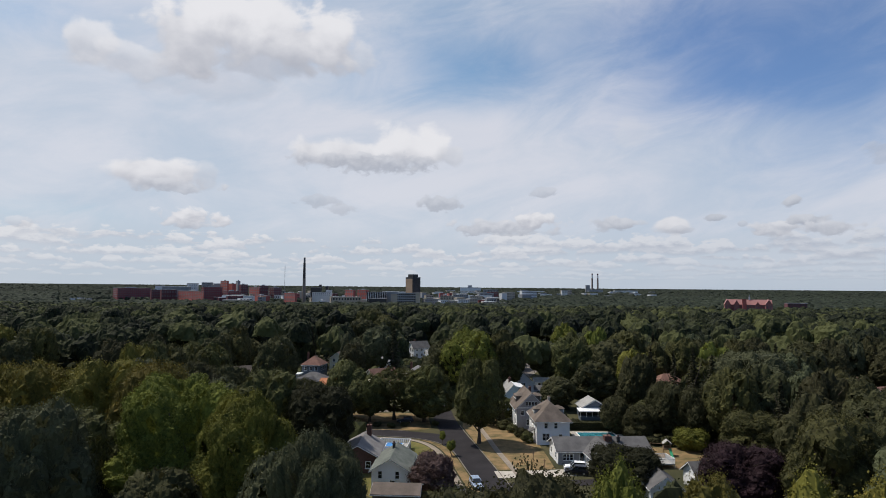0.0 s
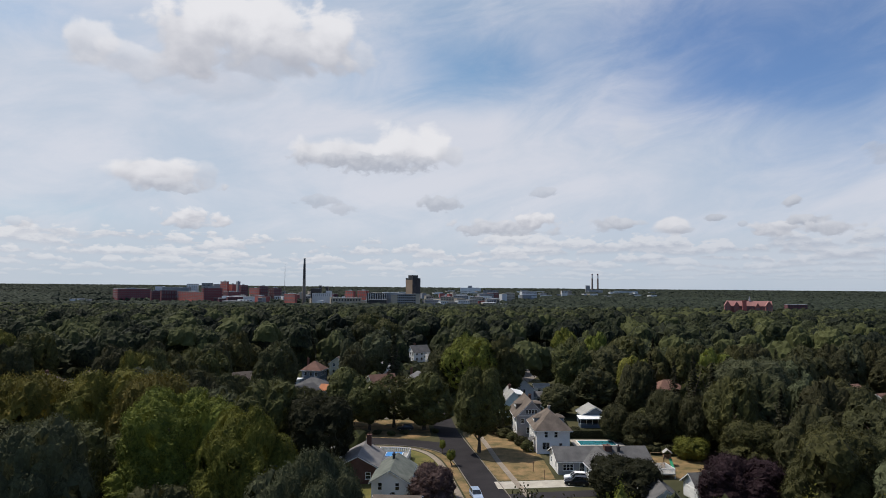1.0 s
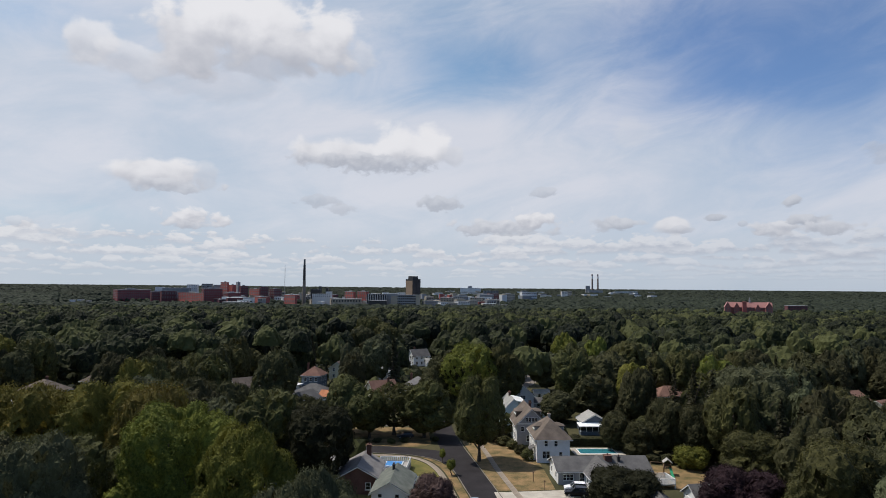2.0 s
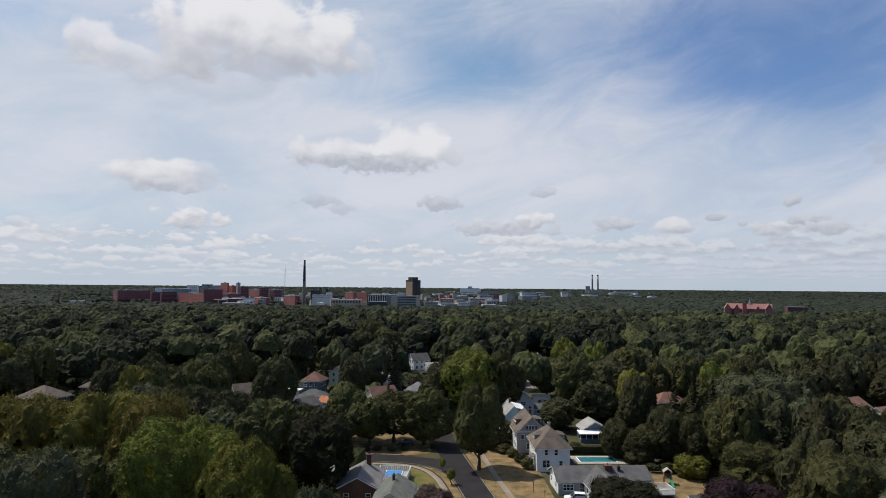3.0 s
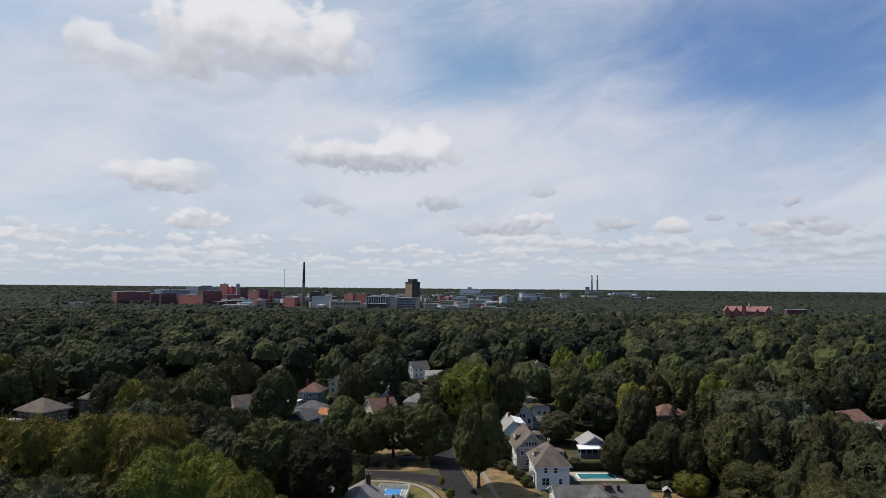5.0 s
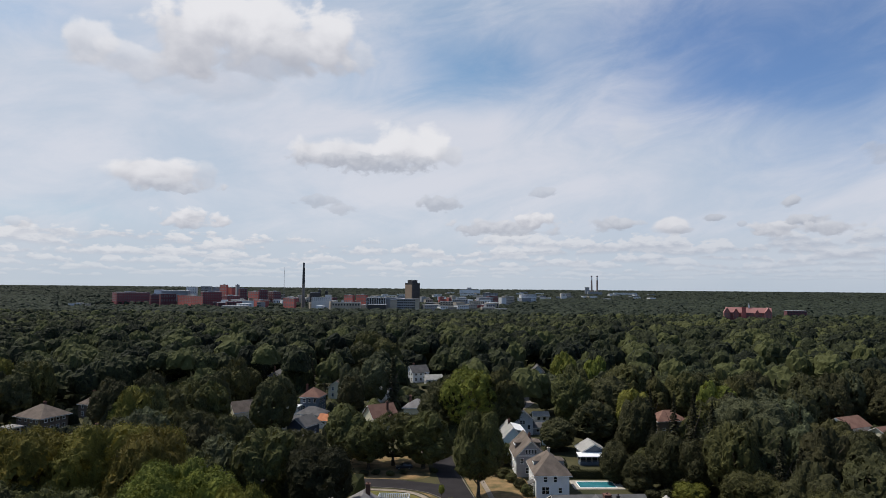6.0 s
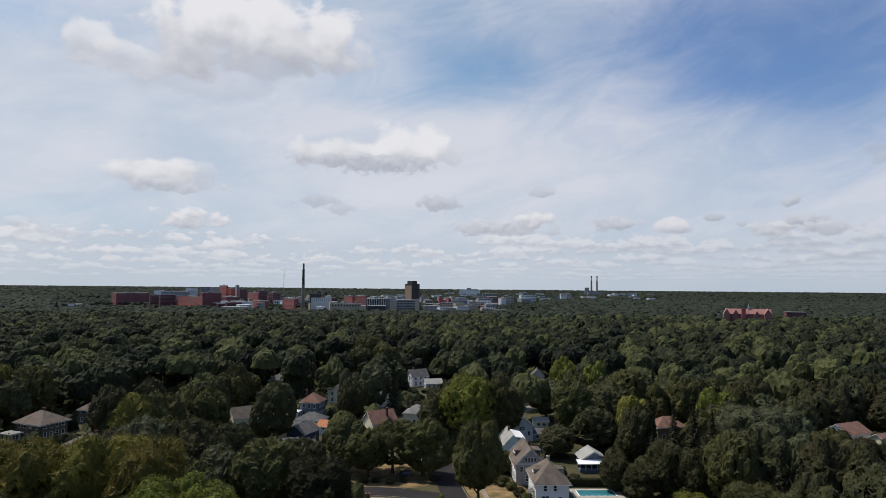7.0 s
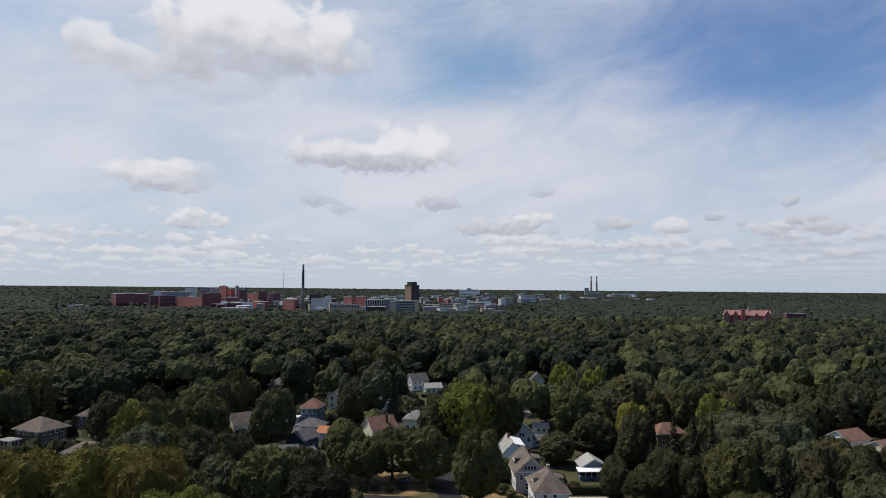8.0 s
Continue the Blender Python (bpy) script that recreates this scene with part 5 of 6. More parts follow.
def woods(name, y0, y1, gap, boughs, tufts, leaves, ls, level, rmin, rmax, hmin, hmax, seed, label, clear=(), mixed=0.55, mat=None):
    """A stretch of joined tree crowns, past counting."""
    rng = np.random.default_rng(seed)
    forms = [crown_shape(seed + i, "broad" if i % 3 else "round", 1.0, 2.3, 0.7, boughs, tufts, leaves, ls, level, 0.95, True) for i in range(6)]
    Q, QT, T, TT = [], [], [], []
    y = y0
    while y < y1:
        g = gap * (1 + max(0, y - 1000) / 3000)
        n = int((1.52 * y + 60) / g)
        for i in range(n):
            px, py = -0.76 * y - 30 + g * (i + rng.uniform(0, 1)), y + rng.uniform(-0.5, 0.5) * g
            if any(a < px < b and c < py < d for a, b, c, d in clear):
                continue
            if py < 345 and (any((px - a) ** 2 + (py - b) ** 2 < (0.6 * (c + rmax)) ** 2 for a, b, c in taken) or in_yard(px, py, rmax)) and hmax > 8:
                continue
            if hmax <= 8 and any((px - a) ** 2 + (py - b) ** 2 < 64 for a, b in YARDS):
                continue
            q, qt, t, tt = forms[rng.integers(6)]
            r, h, a = rng.uniform(rmin, rmax) * g / gap, rng.uniform(hmin, hmax), rng.uniform(0, 6.28)
            if 1180 < py < 2300 and -0.62 < px / py < 0.16:
                # lower, thinner street trees in the town
                if rng.uniform() < 0.35:
                    continue
                r, h = r * 0.7, h * 0.62
            tall = min(r, 11) * rng.uniform(1.05, 1.55) if y1 < 1100 else min(r, 11) * rng.uniform(0.85, 1.0)
            rot = np.array([[math.cos(a) * r, -math.sin(a) * r, 0], [math.sin(a) * r, math.cos(a) * r, 0], [0, 0, tall]]).T
            at = np.array([px, py, lie(px, py) + h - 2.3 * tall])
            tone = rng.normal(0.0, mixed) + 0.55 * noise.noise(Vector((px / 90, py / 90, 3.0)))
            Q.append(q @ rot + at)
            T.append(t @ rot + at)
            QT.append(qt * 0.35 + 0.35 + tone)
            TT.append(tt * 0.35 + 0.35 + tone)
        y += g
    ob = new(name, mesh_of(name, np.concatenate(Q), np.concatenate(QT), np.concatenate(T), np.concatenate(TT), mat or WOODS))
    return tagged(ob, label, "woods", kind="stuff")


TOWN = [(-900, -520, 1535, 1720), (-520, -380, 1480, 1600), (-360, -250, 1380, 1560), (-240, 90, 1190, 1400), (427, 497, 929, 950), (544, 582, 980, 1005), (400, 620, 2350, 2480), (780, 960, 3380, 3520), (-470, -390, 1250, 1310)]
woods("woods", 238, 470, 13.5, 20, 90, 270, 0.034, 4, 5.8, 9.2, 12.5, 23.0, 21, "dense green summer wood of mixed broadleaf trees", OPEN)
woods("woods", 470, 740, 15.0, 18, 60, 40, 0.045, 4, 6.4, 9.6, 12.0, 21.5, 35, "far dense green wood", TOWN)
woods("woods", 740, 1000, 15.5, 14, 30, 16, 0.065, 3, 6.6, 10.0, 12.5, 19.0, 36, "far dense green wood", TOWN, 0.35)
# From a kilometre on, haze is part of the leaf colour.
woods("woods", 1000, 2300, 16.0, 12, 30, 0, 0.08, 2, 8.0, 12.0, 13.5, 17.0, 47, "distant treetops between town buildings", TOWN, 0.30, WOODS_HAZY)
woods("woods", 2300, 4650, 17.0, 9, 20, 0, 0.05, 1, 8.5, 12, 14.5, 17.0, 53, "distant wooded plain to the horizon", TOWN, 0.15, WOODS_HAZY)
LOW = [(-26, 6, 152, 178), (-19, 24, 96, 160), (-3, 22, 96, 190), (20, 58, 104, 160), (33, 48, 160, 176), (-3, 34, 60, 110), (-6, 3, 180, 300), (-42, 0, 177, 187), (14, 45, 214, 312), (-60, 4, 150.5, 158.5), (12, 32, 158, 215)]
woods("undergrowth", 80, 350, 8.2, 12, 30, 60, 0.08, 2, 2.6, 4.6, 2.5, 6.0, 77, "low shrubs and young trees under the wood", LOW)
woods("undergrowth", 350, 500, 12.0, 12, 20, 30, 0.10, 2, 3.6, 5.6, 5.0, 8.0, 78, "low shrubs and young trees in far wood", LOW)


# ---------------------------------------------------------------- small things near the houses
def hedge(x0, x1, y, h, d, mat, label):
    rng = np.random.default_rng(5)
    n = int((x1 - x0) * 90)
    p = np.stack([rng.uniform(x0, x1, n), y + rng.uniform(-d / 2, d / 2, n), rng.uniform(0.1, h, n)], 1)
    side = rng.integers(0, 3, n)
    p[side == 0, 2] = h + rng.uniform(-0.08, 0.1, (side == 0).sum())
    p[side == 1, 1] = y - d / 2 + rng.uniform(-0.08, 0.08, (side == 1).sum())
    nr = unit(rng.normal(size=(n, 3)) * 0.6 + np.array([0, -0.5, 0.7]))
    core = bmesh.new()
    box(core, x0, x1, y - d / 2 + 0.05, y + d / 2 - 0.05, 0, h - 0.05)
    bmesh.ops.triangulate(core, faces=core.faces)
    tri = np.array([[v.co[:] for v in f.verts] for f in core.faces])
    core.free()
    me = mesh_of("hedge", sprays(rng, p, nr, 0.16), rng.uniform(0, 1, n), tri, np.full(len(tri), 0.4), mat)
    return tagged(new("hedge", me), label, "hedge")


hedge(32.5, 44.0, 159.6, 1.9, 1.4, DARK, "clipped dark green hedge behind the pool")

pool = thing("swimming_pool", 37.8, 154.0, 0, 1.5, "rectangular in-ground pool with pale deck", "swimming pool")
part("deck", boxes((-6.0, -4.4, -3.4, 3.4, -0.2, 0.08), (4.4, 6.2, -3.4, 3.4, -0.2, 0.08), (-4.4, 4.4, -3.4, -2.1, -0.2, 0.08), (-4.4, 4.4, 2.1, 3.4, -0.2, 0.08)), CONCRETE, pool)
part("coping", boxes((-4.6, -4.38, -2.3, 2.3, 0.082, 0.14), (4.38, 4.6, -2.3, 2.3, 0.082, 0.14), (-4.38, 4.38, -2.3, -2.08, 0.082, 0.14), (-4.38, 4.38, 2.08, 2.3, 0.082, 0.14)), TRIM, pool, "white coping")
part("water", boxes((-4.38, 4.38, -2.08, 2.08, -0.15, 0.05)), WATER, pool, "turquoise pool water")
for x in (5.0, 5.6):
    part("ladder_rail", tube(bmesh.new(), (x - 0.9, 1.5, 0.08), (x - 0.9, 1.5, 0.9), 0.03, 0.03), METAL, pool)

deck_pool = thing("pool_enclosure", -10.6, 134.6, 0, -4, "raised deck with white fence round a small blue pool", "pool deck")
part("platform", boxes((-3.4, 3.4, -6.2, 6.2, 0, 1.05)), TIMBER_GREY, deck_pool)
part("pool_basin", boxes((-1.9, 1.9, 0.6, 5.2, 1.055, 1.30)), TRIM, deck_pool)
part("water", boxes((-1.7, 1.7, 0.8, 5.0, 1.302, 1.34)), TARP_BLUE, deck_pool, "bright blue pool cover")
for x0, x1, y0, y1 in ((-3.4, -3.3, -6.2, 6.2), (3.3, 3.4, -6.2, 6.2), (-3.3, 3.3, 6.1, 6.2), (-3.3, 3.3, -1.0, -0.9)):
    part("fence_rail", boxes((x0, x1, y0, y1, 1.95, 2.05), (x0, x1, y0, y1, 1.15, 1.22)), TRIM, deck_pool)
    n = int(max(x1 - x0, y1 - y0) / 0.42)
    for i in range(n):
        q = (i + 0.5) / n
        x, y = x0 + (x1 - x0) * q, y0 + (y1 - y0) * q
        part("fence_slat", boxes((x - 0.14 if x1 - x0 > 1 else x - 0.03, x + 0.14 if x1 - x0 > 1 else x + 0.03, y - 0.03 if x1 - x0 > 1 else y - 0.14, y + 0.03 if x1 - x0 > 1 else y + 0.14, 1.055, 1.98)), TRIM, deck_pool)

terrace = thing("deck", 44.6, 128.2, 0, 6, "raised wooden deck with white railing", "deck")
part("platform", boxes((-1.9, 1.9, -2.2, 2.2, 0.75, 0.95)), TIMBER_GREY, terrace)
for x in (-1.8, 1.8):
    for y in (-2.1, 2.1):
        part("deck_post", boxes((x - 0.07, x + 0.07, y - 0.07, y + 0.07, 0, 1.95)), TRIM, terrace)
for y in (-2.12, 2.12):
    part("handrail", boxes((-1.8, 1.8, y - 0.05, y + 0.05, 1.86, 1.96)), TRIM, terrace)
    for i in range(17):
        part("baluster", boxes((-1.7 + 0.2 * i, -1.64 + 0.2 * i + 0.02, y - 0.03, y + 0.03, 0.96, 1.86)), TRIM, terrace)
for x in (-1.85, 1.85):
    part("handrail", boxes((x - 0.05, x + 0.05, -2.0, 2.0, 1.86, 1.96)), TRIM, terrace)
    for i in range(20):
        part("baluster", boxes((x - 0.03, x + 0.03, -1.95 + 0.2 * i, -1.87 + 0.2 * i, 0.96, 1.86)), TRIM, terrace)

play = thing("play_set", 48.6, 136.2, 0, -12, "wooden play tower with green slide in a dry yard", "play set")
for x in (-0.7, 0.7):
    for y in (-0.7, 0.7):
        part("post", boxes((x - 0.06, x + 0.06, y - 0.06, y + 0.06, 0, 2.6)), TIMBER, play)
part("floor_deck", boxes((-0.75, 0.75, -0.75, 0.75, 1.3, 1.4)), TIMBER, play)
part("side_boards", boxes((-0.78, -0.74, -0.7, 0.7, 1.42, 2.0), (0.74, 0.78, -0.7, 0.7, 1.42, 2.0), (-0.7, 0.7, 0.74, 0.78, 1.42, 2.0)), TIMBER, play)
part("roof", slab([(-0.95, -0.95, 2.55), (0, -0.95, 3.3), (0.95, -0.95, 2.55), (-0.95, 0.95, 2.55), (0, 0.95, 3.3), (0.95, 0.95, 2.55)], [[0, 1, 4, 3], [1, 2, 5, 4]], 0.06), TIMBER_GREY, play)
part("slide", slab([(0.3, -0.75, 1.45), (0.85, -0.75, 1.45), (1.0, -2.2, 0.5), (0.45, -2.2, 0.5), (1.1, -3.0, 0.22), (0.55, -3.0, 0.22)], [[0, 3, 2, 1], [3, 5, 4, 2]], 0.1), PLASTIC_GREEN, play, "bright green plastic slide")
part("slide_rim", boxes((0.24, 0.3, -0.9, -0.75, 1.4, 1.75), (0.85, 0.91, -0.9, -0.75, 1.4, 1.75)), PLASTIC_GREEN, play)
part("swing_beam", tube(bmesh.new(), (-0.7, 0.3, 2.3), (-3.4, 0.3, 2.3), 0.07, 0.07), TIMBER, play)
part("swing_leg", tube(bmesh.new(), (-3.4, 0.3, 2.3), (-3.7, -0.7, 0), 0.06, 0.06), TIMBER, play)
part("swing_leg", tube(bmesh.new(), (-3.4, 0.3, 2.3), (-3.7, 1.3, 0), 0.06, 0.06), TIMBER, play)


def car(x, y, turn, paint, label, l=4.6, w=1.84, h=1.6):
    """A parked car: body, cabin, glass, lamps and four wheels; it points along +y before the turn."""
    e = thing("car", x, y, 0.03, turn, label, "car", "parked cars")
    bm = bmesh.new()
    prof = [(-l / 2, 0.35), (-l / 2 + 0.02, 0.85), (-l / 2 + 0.25, 0.98), (l * 0.18, 0.98), (l / 2 - 0.25, 0.80), (l / 2, 0.62), (l / 2, 0.32)]
    a = [bm.verts.new((-w / 2, p, q)) for p, q in prof]
    b = [bm.verts.new((w / 2, p, q)) for p, q in prof]
    bm.faces.new(a)
    bm.faces.new(b[::-1])
    for i in range(len(prof)):
        j = (i + 1) % len(prof)
        bm.faces.new((a[j], a[i], b[i], b[j]))
    bmesh.ops.recalc_face_normals(bm, faces=bm.faces)
    bmesh.ops.bevel(bm, geom=list(bm.edges), offset=0.06, segments=2, affect="EDGES")
    part("body", bm, paint, e, smooth=False)
    k = w / 2 - 0.22
    tops = [(-k, -l * 0.40, h), (k, -l * 0.40, h), (k, l * 0.04, h), (-k, l * 0.04, h)]
    bm = bmesh.new()
    lo = [bm.verts.new(v) for v in ((-w / 2 + 0.06, -l * 0.47, 0.97), (w / 2 - 0.06, -l * 0.47, 0.97), (w / 2 - 0.06, l * 0.22, 0.97), (-w / 2 + 0.06, l * 0.22, 0.97))]
    hi = [bm.verts.new((vx, vy, vz - 0.06)) for vx, vy, vz in tops]
    for i in range(4):
        bm.faces.new((lo[i], lo[(i + 1) % 4], hi[(i + 1) % 4], hi[i]))
    bm.faces.new(hi)
    part("windows", bm, PANE, e, "dark tinted car windows")
    part("car_roof", boxes((-k - 0.02, k + 0.02, -l * 0.41, l * 0.05, h - 0.07, h), bevel=0.03), paint, e)
    for sx in (-1, 1):
        for py in (-l * 0.43, l * 0.13):
            part("pillar", tube(bmesh.new(), (sx * (w / 2 - 0.07), py + (-0.16 if py < 0 else 0.38), 0.96), (sx * k, py + (0.12 if py < 0 else -0.38), h - 0.05), 0.045, 0.04, 6), paint, e)
        part("headlight", boxes((sx * (w / 2 - 0.28) - 0.16, sx * (w / 2 - 0.28) + 0.16, l / 2 - 0.08, l / 2 + 0.012, 0.58, 0.72)), TRIM, e)
        part("tail_light", boxes((sx * (w / 2 - 0.2) - 0.13, sx * (w / 2 - 0.2) + 0.13, -l / 2 - 0.012, -l / 2 + 0.05, 0.7, 0.86)), SHINGLE_RED, e)
        for py in (-l * 0.30, l * 0.31):
            wh = part("wheel", tube(bmesh.new(), (sx * (w / 2 - 0.2), py, 0.33), (sx * (w / 2 + 0.012), py, 0.33), 0.33, 0.33, 16), RUBBER, e)
            part("rim", tube(bmesh.new(), (sx * (w / 2 + 0.0), py, 0.33), (sx * (w / 2 + 0.03), py, 0.33), 0.2, 0.18, 12), METAL, wh)
    return e


car(26.0, 121.9, 80, CAR_BLACK, "black sport utility car on a pale driveway", 4.6, 1.88, 1.72)
car(26.4, 124.6, 82, CAR_WHITE, "white sport utility car behind a black one", 4.5, 1.85, 1.68)
car(6.3, 114.0, 189, CAR_BLUE, "pale blue-white car parked at the kerb", 4.3, 1.8, 1.55)
car(-9.6, 166.2, 95, PAINT_DARK, "dark car parked under street trees", 4.4, 1.8, 1.5)
car(31.0, 116.2, 84, CAR_WHITE, "white van beside a dark tree", 4.8, 1.95, 2.0)


def post(x, y, h):
    e = thing("sign_post", x, y, 0, 5, "thin wooden post standing in dry lawn", "post")
    part("pole", boxes((-0.06, 0.06, -0.06, 0.06, -0.2, h)), TIMBER, e)
    part("crossbar", boxes((-0.3, 0.3, -0.04, 0.04, h - 0.35, h - 0.25)), TIMBER, e)


post(18.9, 130.2, 2.1)
post(20.4, 125.0, 2.0)

fence = thing("fence", -40.6, 211.4, 0, -14, "solid white board fence behind gardens", "fence")
for i in range(14):
    part("board", boxes((-2.8 + 0.4 * i, -2.42 + 0.4 * i, -0.04, 0.04, 0, 1.9)), TRIM, fence)
part("top_rail", boxes((-2.8, 2.8, -0.07, 0.07, 1.9, 1.98)), TRIM, fence)
gpool = thing("round_pool", 33.5, 193.0, 0, 0, "round above-ground pool with blue water", "swimming pool")
bm = bmesh.new()
tube(bm, (0, 0, 0), (0, 0, 1.15), 2.6, 2.6, 24)
part("pool_wall", bm, SIDING_MINT, gpool)
bm = bmesh.new()
tube(bm, (0, 0, 1.1), (0, 0, 1.17), 2.45, 2.45, 24)
part("water", bm, TARP_BLUE, gpool)


# ---------------------------------------------------------------- the far town
TOWNS = "far town buildings"


def block(name, x, y, w, top, mat, label, d=None, z0=-10.0, cols=0, rows=0, wm=None, face=0, head=None, side=None, ww=0.5, wh=0.5, zlow=2.0, turn=None):
    """A flat-roofed building; its windows are set into the side that looks this way."""
    d = d or max(10, w * 0.5)
    t = -math.degrees(math.atan2(x, y)) * 0.35 + face if turn is None else turn
    e = thing(name, x, y, z0, t, label, "building", TOWNS)
    h = top - z0
    part("wall", boxes((-w / 2, w / 2, 0, d, 0, h)), mat, e)
    part("roof", boxes((-w / 2 - 0.3, w / 2 + 0.3, -0.3, d + 0.3, h, h + 0.6)), head or GREY_FAR, e)
    if side:
        part("end_wall", boxes((-w / 2 - 0.25, -w / 2 - 0.01, 0.2, d, 0, h - 0.2)), side, e)
    if cols:
        cw, ch = w / cols, (h - zlow) / rows
        first = None
        for i in range(cols):
            for j in range(rows):
                px, pz = -w / 2 + cw * (i + 0.5), zlow + ch * (j + 0.5)
                if first is None:
                    first = part("window", boxes((-cw * ww / 2, cw * ww / 2, -0.12, -0.01, -ch * wh / 2, ch * wh / 2)), wm or DARK_FAR, e)
                    first.location = (px, 0, pz)
                else:
                    share("window", first, e, px, 0, pz)
    return e


def cornered(name, left, edge, right, y, top, mat, label, lit=None, dim=None, z0=-10.0, turn=40.0):
    """A building seen on its corner: one flank is seen from left to edge, the other from edge to right. lit, dim: columns and rows of windows."""
    c, s = math.cos(radians(turn)), math.sin(radians(turn))
    w, d, h = y * (right - edge) / (c * y - right * s), y * (edge - left) / (s * y + left * c), top - z0
    e = thing(name, edge, y, z0, turn, label, "building", TOWNS)
    part("wall", boxes((0, w, 0, d, 0, h)), mat, e)
    part("roof", boxes((-0.3, w + 0.3, -0.3, d + 0.3, h, h + 0.6)), GREY_FAR, e)
    for grid, length, side in ((lit, d, True), (dim, w, False)):
        if not grid:
            continue
        n, m = grid
        cw, ch = length / n, (h - 8) / m
        first = None
        for i in range(n):
            for j in range(m):
                p, z = cw * (i + 0.5), 8 + ch * (j + 0.5)
                at = (-0.01, p, z) if side else (p, -0.01, z)
                if first is None:
                    bm = boxes((-0.12, 0, -cw * 0.28, cw * 0.28, -ch * 0.28, ch * 0.28)) if side else boxes((-cw * 0.25, cw * 0.25, -0.12, 0, -ch * 0.28, ch * 0.28))
                    first = part("window", bm, PANE_FAR, e)
                    first.location = at
                else:
                    share("window", first, e, *at)
    part("plant_room", boxes((w * 0.3, w * 0.6, d * 0.3, d * 0.55, h + 0.6, h + 3.0)), GREY_FAR, e)
    return e


# Several blocks take the darker bricks, whose colour includes the flanks' shade.
for item in (
    ("hospital_wing", -911, -898, -806, 1720, 23.3, BRICK_SHADED, "long red brick hospital wing with flat roof", (4, 5), (16, 5)),
    ("hospital_wing", -805, -802, -777, 1715, 18.6, BRICK_DARK_SHADED, "brown brick hospital block with flat roof", None, (4, 3)),
    ("hospital_wing", -767, -763, -722, 1690, 20.1, BRICK_DARK_SHADED, "hospital block with flank shade in its dark plum colour", None, (6, 2)),
    ("hospital_block", -664, -599, -598, 1560, 17.7, BRICK_FAR, "bright red brick block with rows of windows", (15, 5), None),
    ("hospital_block", -609, -604, -556, 1572, 28.8, BRICK_SHADED, "tall red brick block, flank shade in its colour, with rows of windows", (2, 7), (10, 7)),
    ("hospital_block", -551, -539, -506, 1560, 18.9, BRICK_SHADED, "lower red brick block", (4, 4), (6, 4)),
    ("office_tower", -661, -641, -636, 1850, 46.2, BRICK_FAR, "red brick tower block in town", (4, 6), None),
    ("office_tower", -636, -626, -614, 1850, 38.0, BRICK_FAR, "brown brick tower block in town", None, None),
    ("office_tower", -631, -626, -618, 1900, 46.3, GREY_FAR, "grey tower block in town", None, None),
    ("office_tower", -602, -597, -576, 1840, 35.7, BRICK_DARK_SHADED, "dark red brick tower block in town", None, (4, 5)),
    ("mill", -529, -501, -498, 1700, 28.1, BRICK_FAR, "red brick mill building in town", (6, 4), None),
    ("mill", -517, -513, -490, 1750, 33.0, BRICK_DARK_SHADED, "dark brick mill building in town", None, (4, 4)),
    ("mill", -489, -474, -453, 1750, 28.0, BRICK_DARK_SHADED, "red-brown brick mill building", (3, 4), (4, 4)),
    ("shop_row", -462, -443, -422, 1520, 9.4, BRICK_FAR, "low red brick building in town", None, None),
    ("shop_row", -357, -332, -327, 1400, 17.1, BRICK_FAR, "low orange-red brick building", (6, 2), None),
    ("shop_row", -228, -208, -203, 1450, 24.8, BRICK_FAR, "red-brown brick building in town", (5, 3), None),
    ("shop_row", -200, -178, -172, 1450, 25.4, BRICK_FAR, "red brick building in town", (5, 3), None),
):
    cornered(*item)
block("hospital_hall", -790, 1840, 74, 28.2, GREY_FAR, "grey hall with a white roof", 30, head=WHITE_FAR)
block("hospital_hall", -838, 1838, 22, 30.2, WHITE_FAR, "white roof house on a grey hall", 20)
block("office_block", -766, 1900, 30, 38.2, WHITE_FAR, "pale flat-roofed office block", 20, cols=6, rows=4, zlow=30, wm=GREY_FAR)
block("office_block", -740, 1950, 30, 41.1, GREY_FAR, "grey flat-roofed office block", 20, cols=8, rows=6, zlow=20)
block("office_block", -708, 1940, 14, 38.0, STONE_FAR, "pale stone office block in town", 20)
block("office_block", -688, 1900, 22, 37.7, GREY_FAR, "grey stepped office block", 20)
block("office_block", -676, 1905, 8, 40.5, WHITE_FAR, "pale stair tower of offices", 10)
block("flat_roofed_store", -430, 1290, 51, 3.5, STONE_FAR, "low beige store building", 22, z0=-9)
block("shop_row", -474, 1500, 36, 8.5, WHITE_FAR, "low white flat-roofed building", 16)
block("works", -292, 1500, 44, 18.4, WHITE_FAR, "long pale works building", 20, cols=9, rows=2, zlow=20, wm=GREY_FAR)
block("works", -276, 1508, 14, 24.0, WHITE_FAR, "white silo house of works", 12)
block("works", -312, 1530, 24, 29.5, DARK_FAR, "dark steel works structure", 12)
block("works", -302, 1535, 6, 36.5, DARK_FAR, "dark steel tower of the works", 8)
block("works", -290, 1560, 7, 33.0, DARK_FAR, "dark steel tower of the works", 8)
block("shop_row", -208, 1350, 61, 10.5, STONE_FAR, "low beige commercial building", 20, cols=10, rows=1, zlow=12)
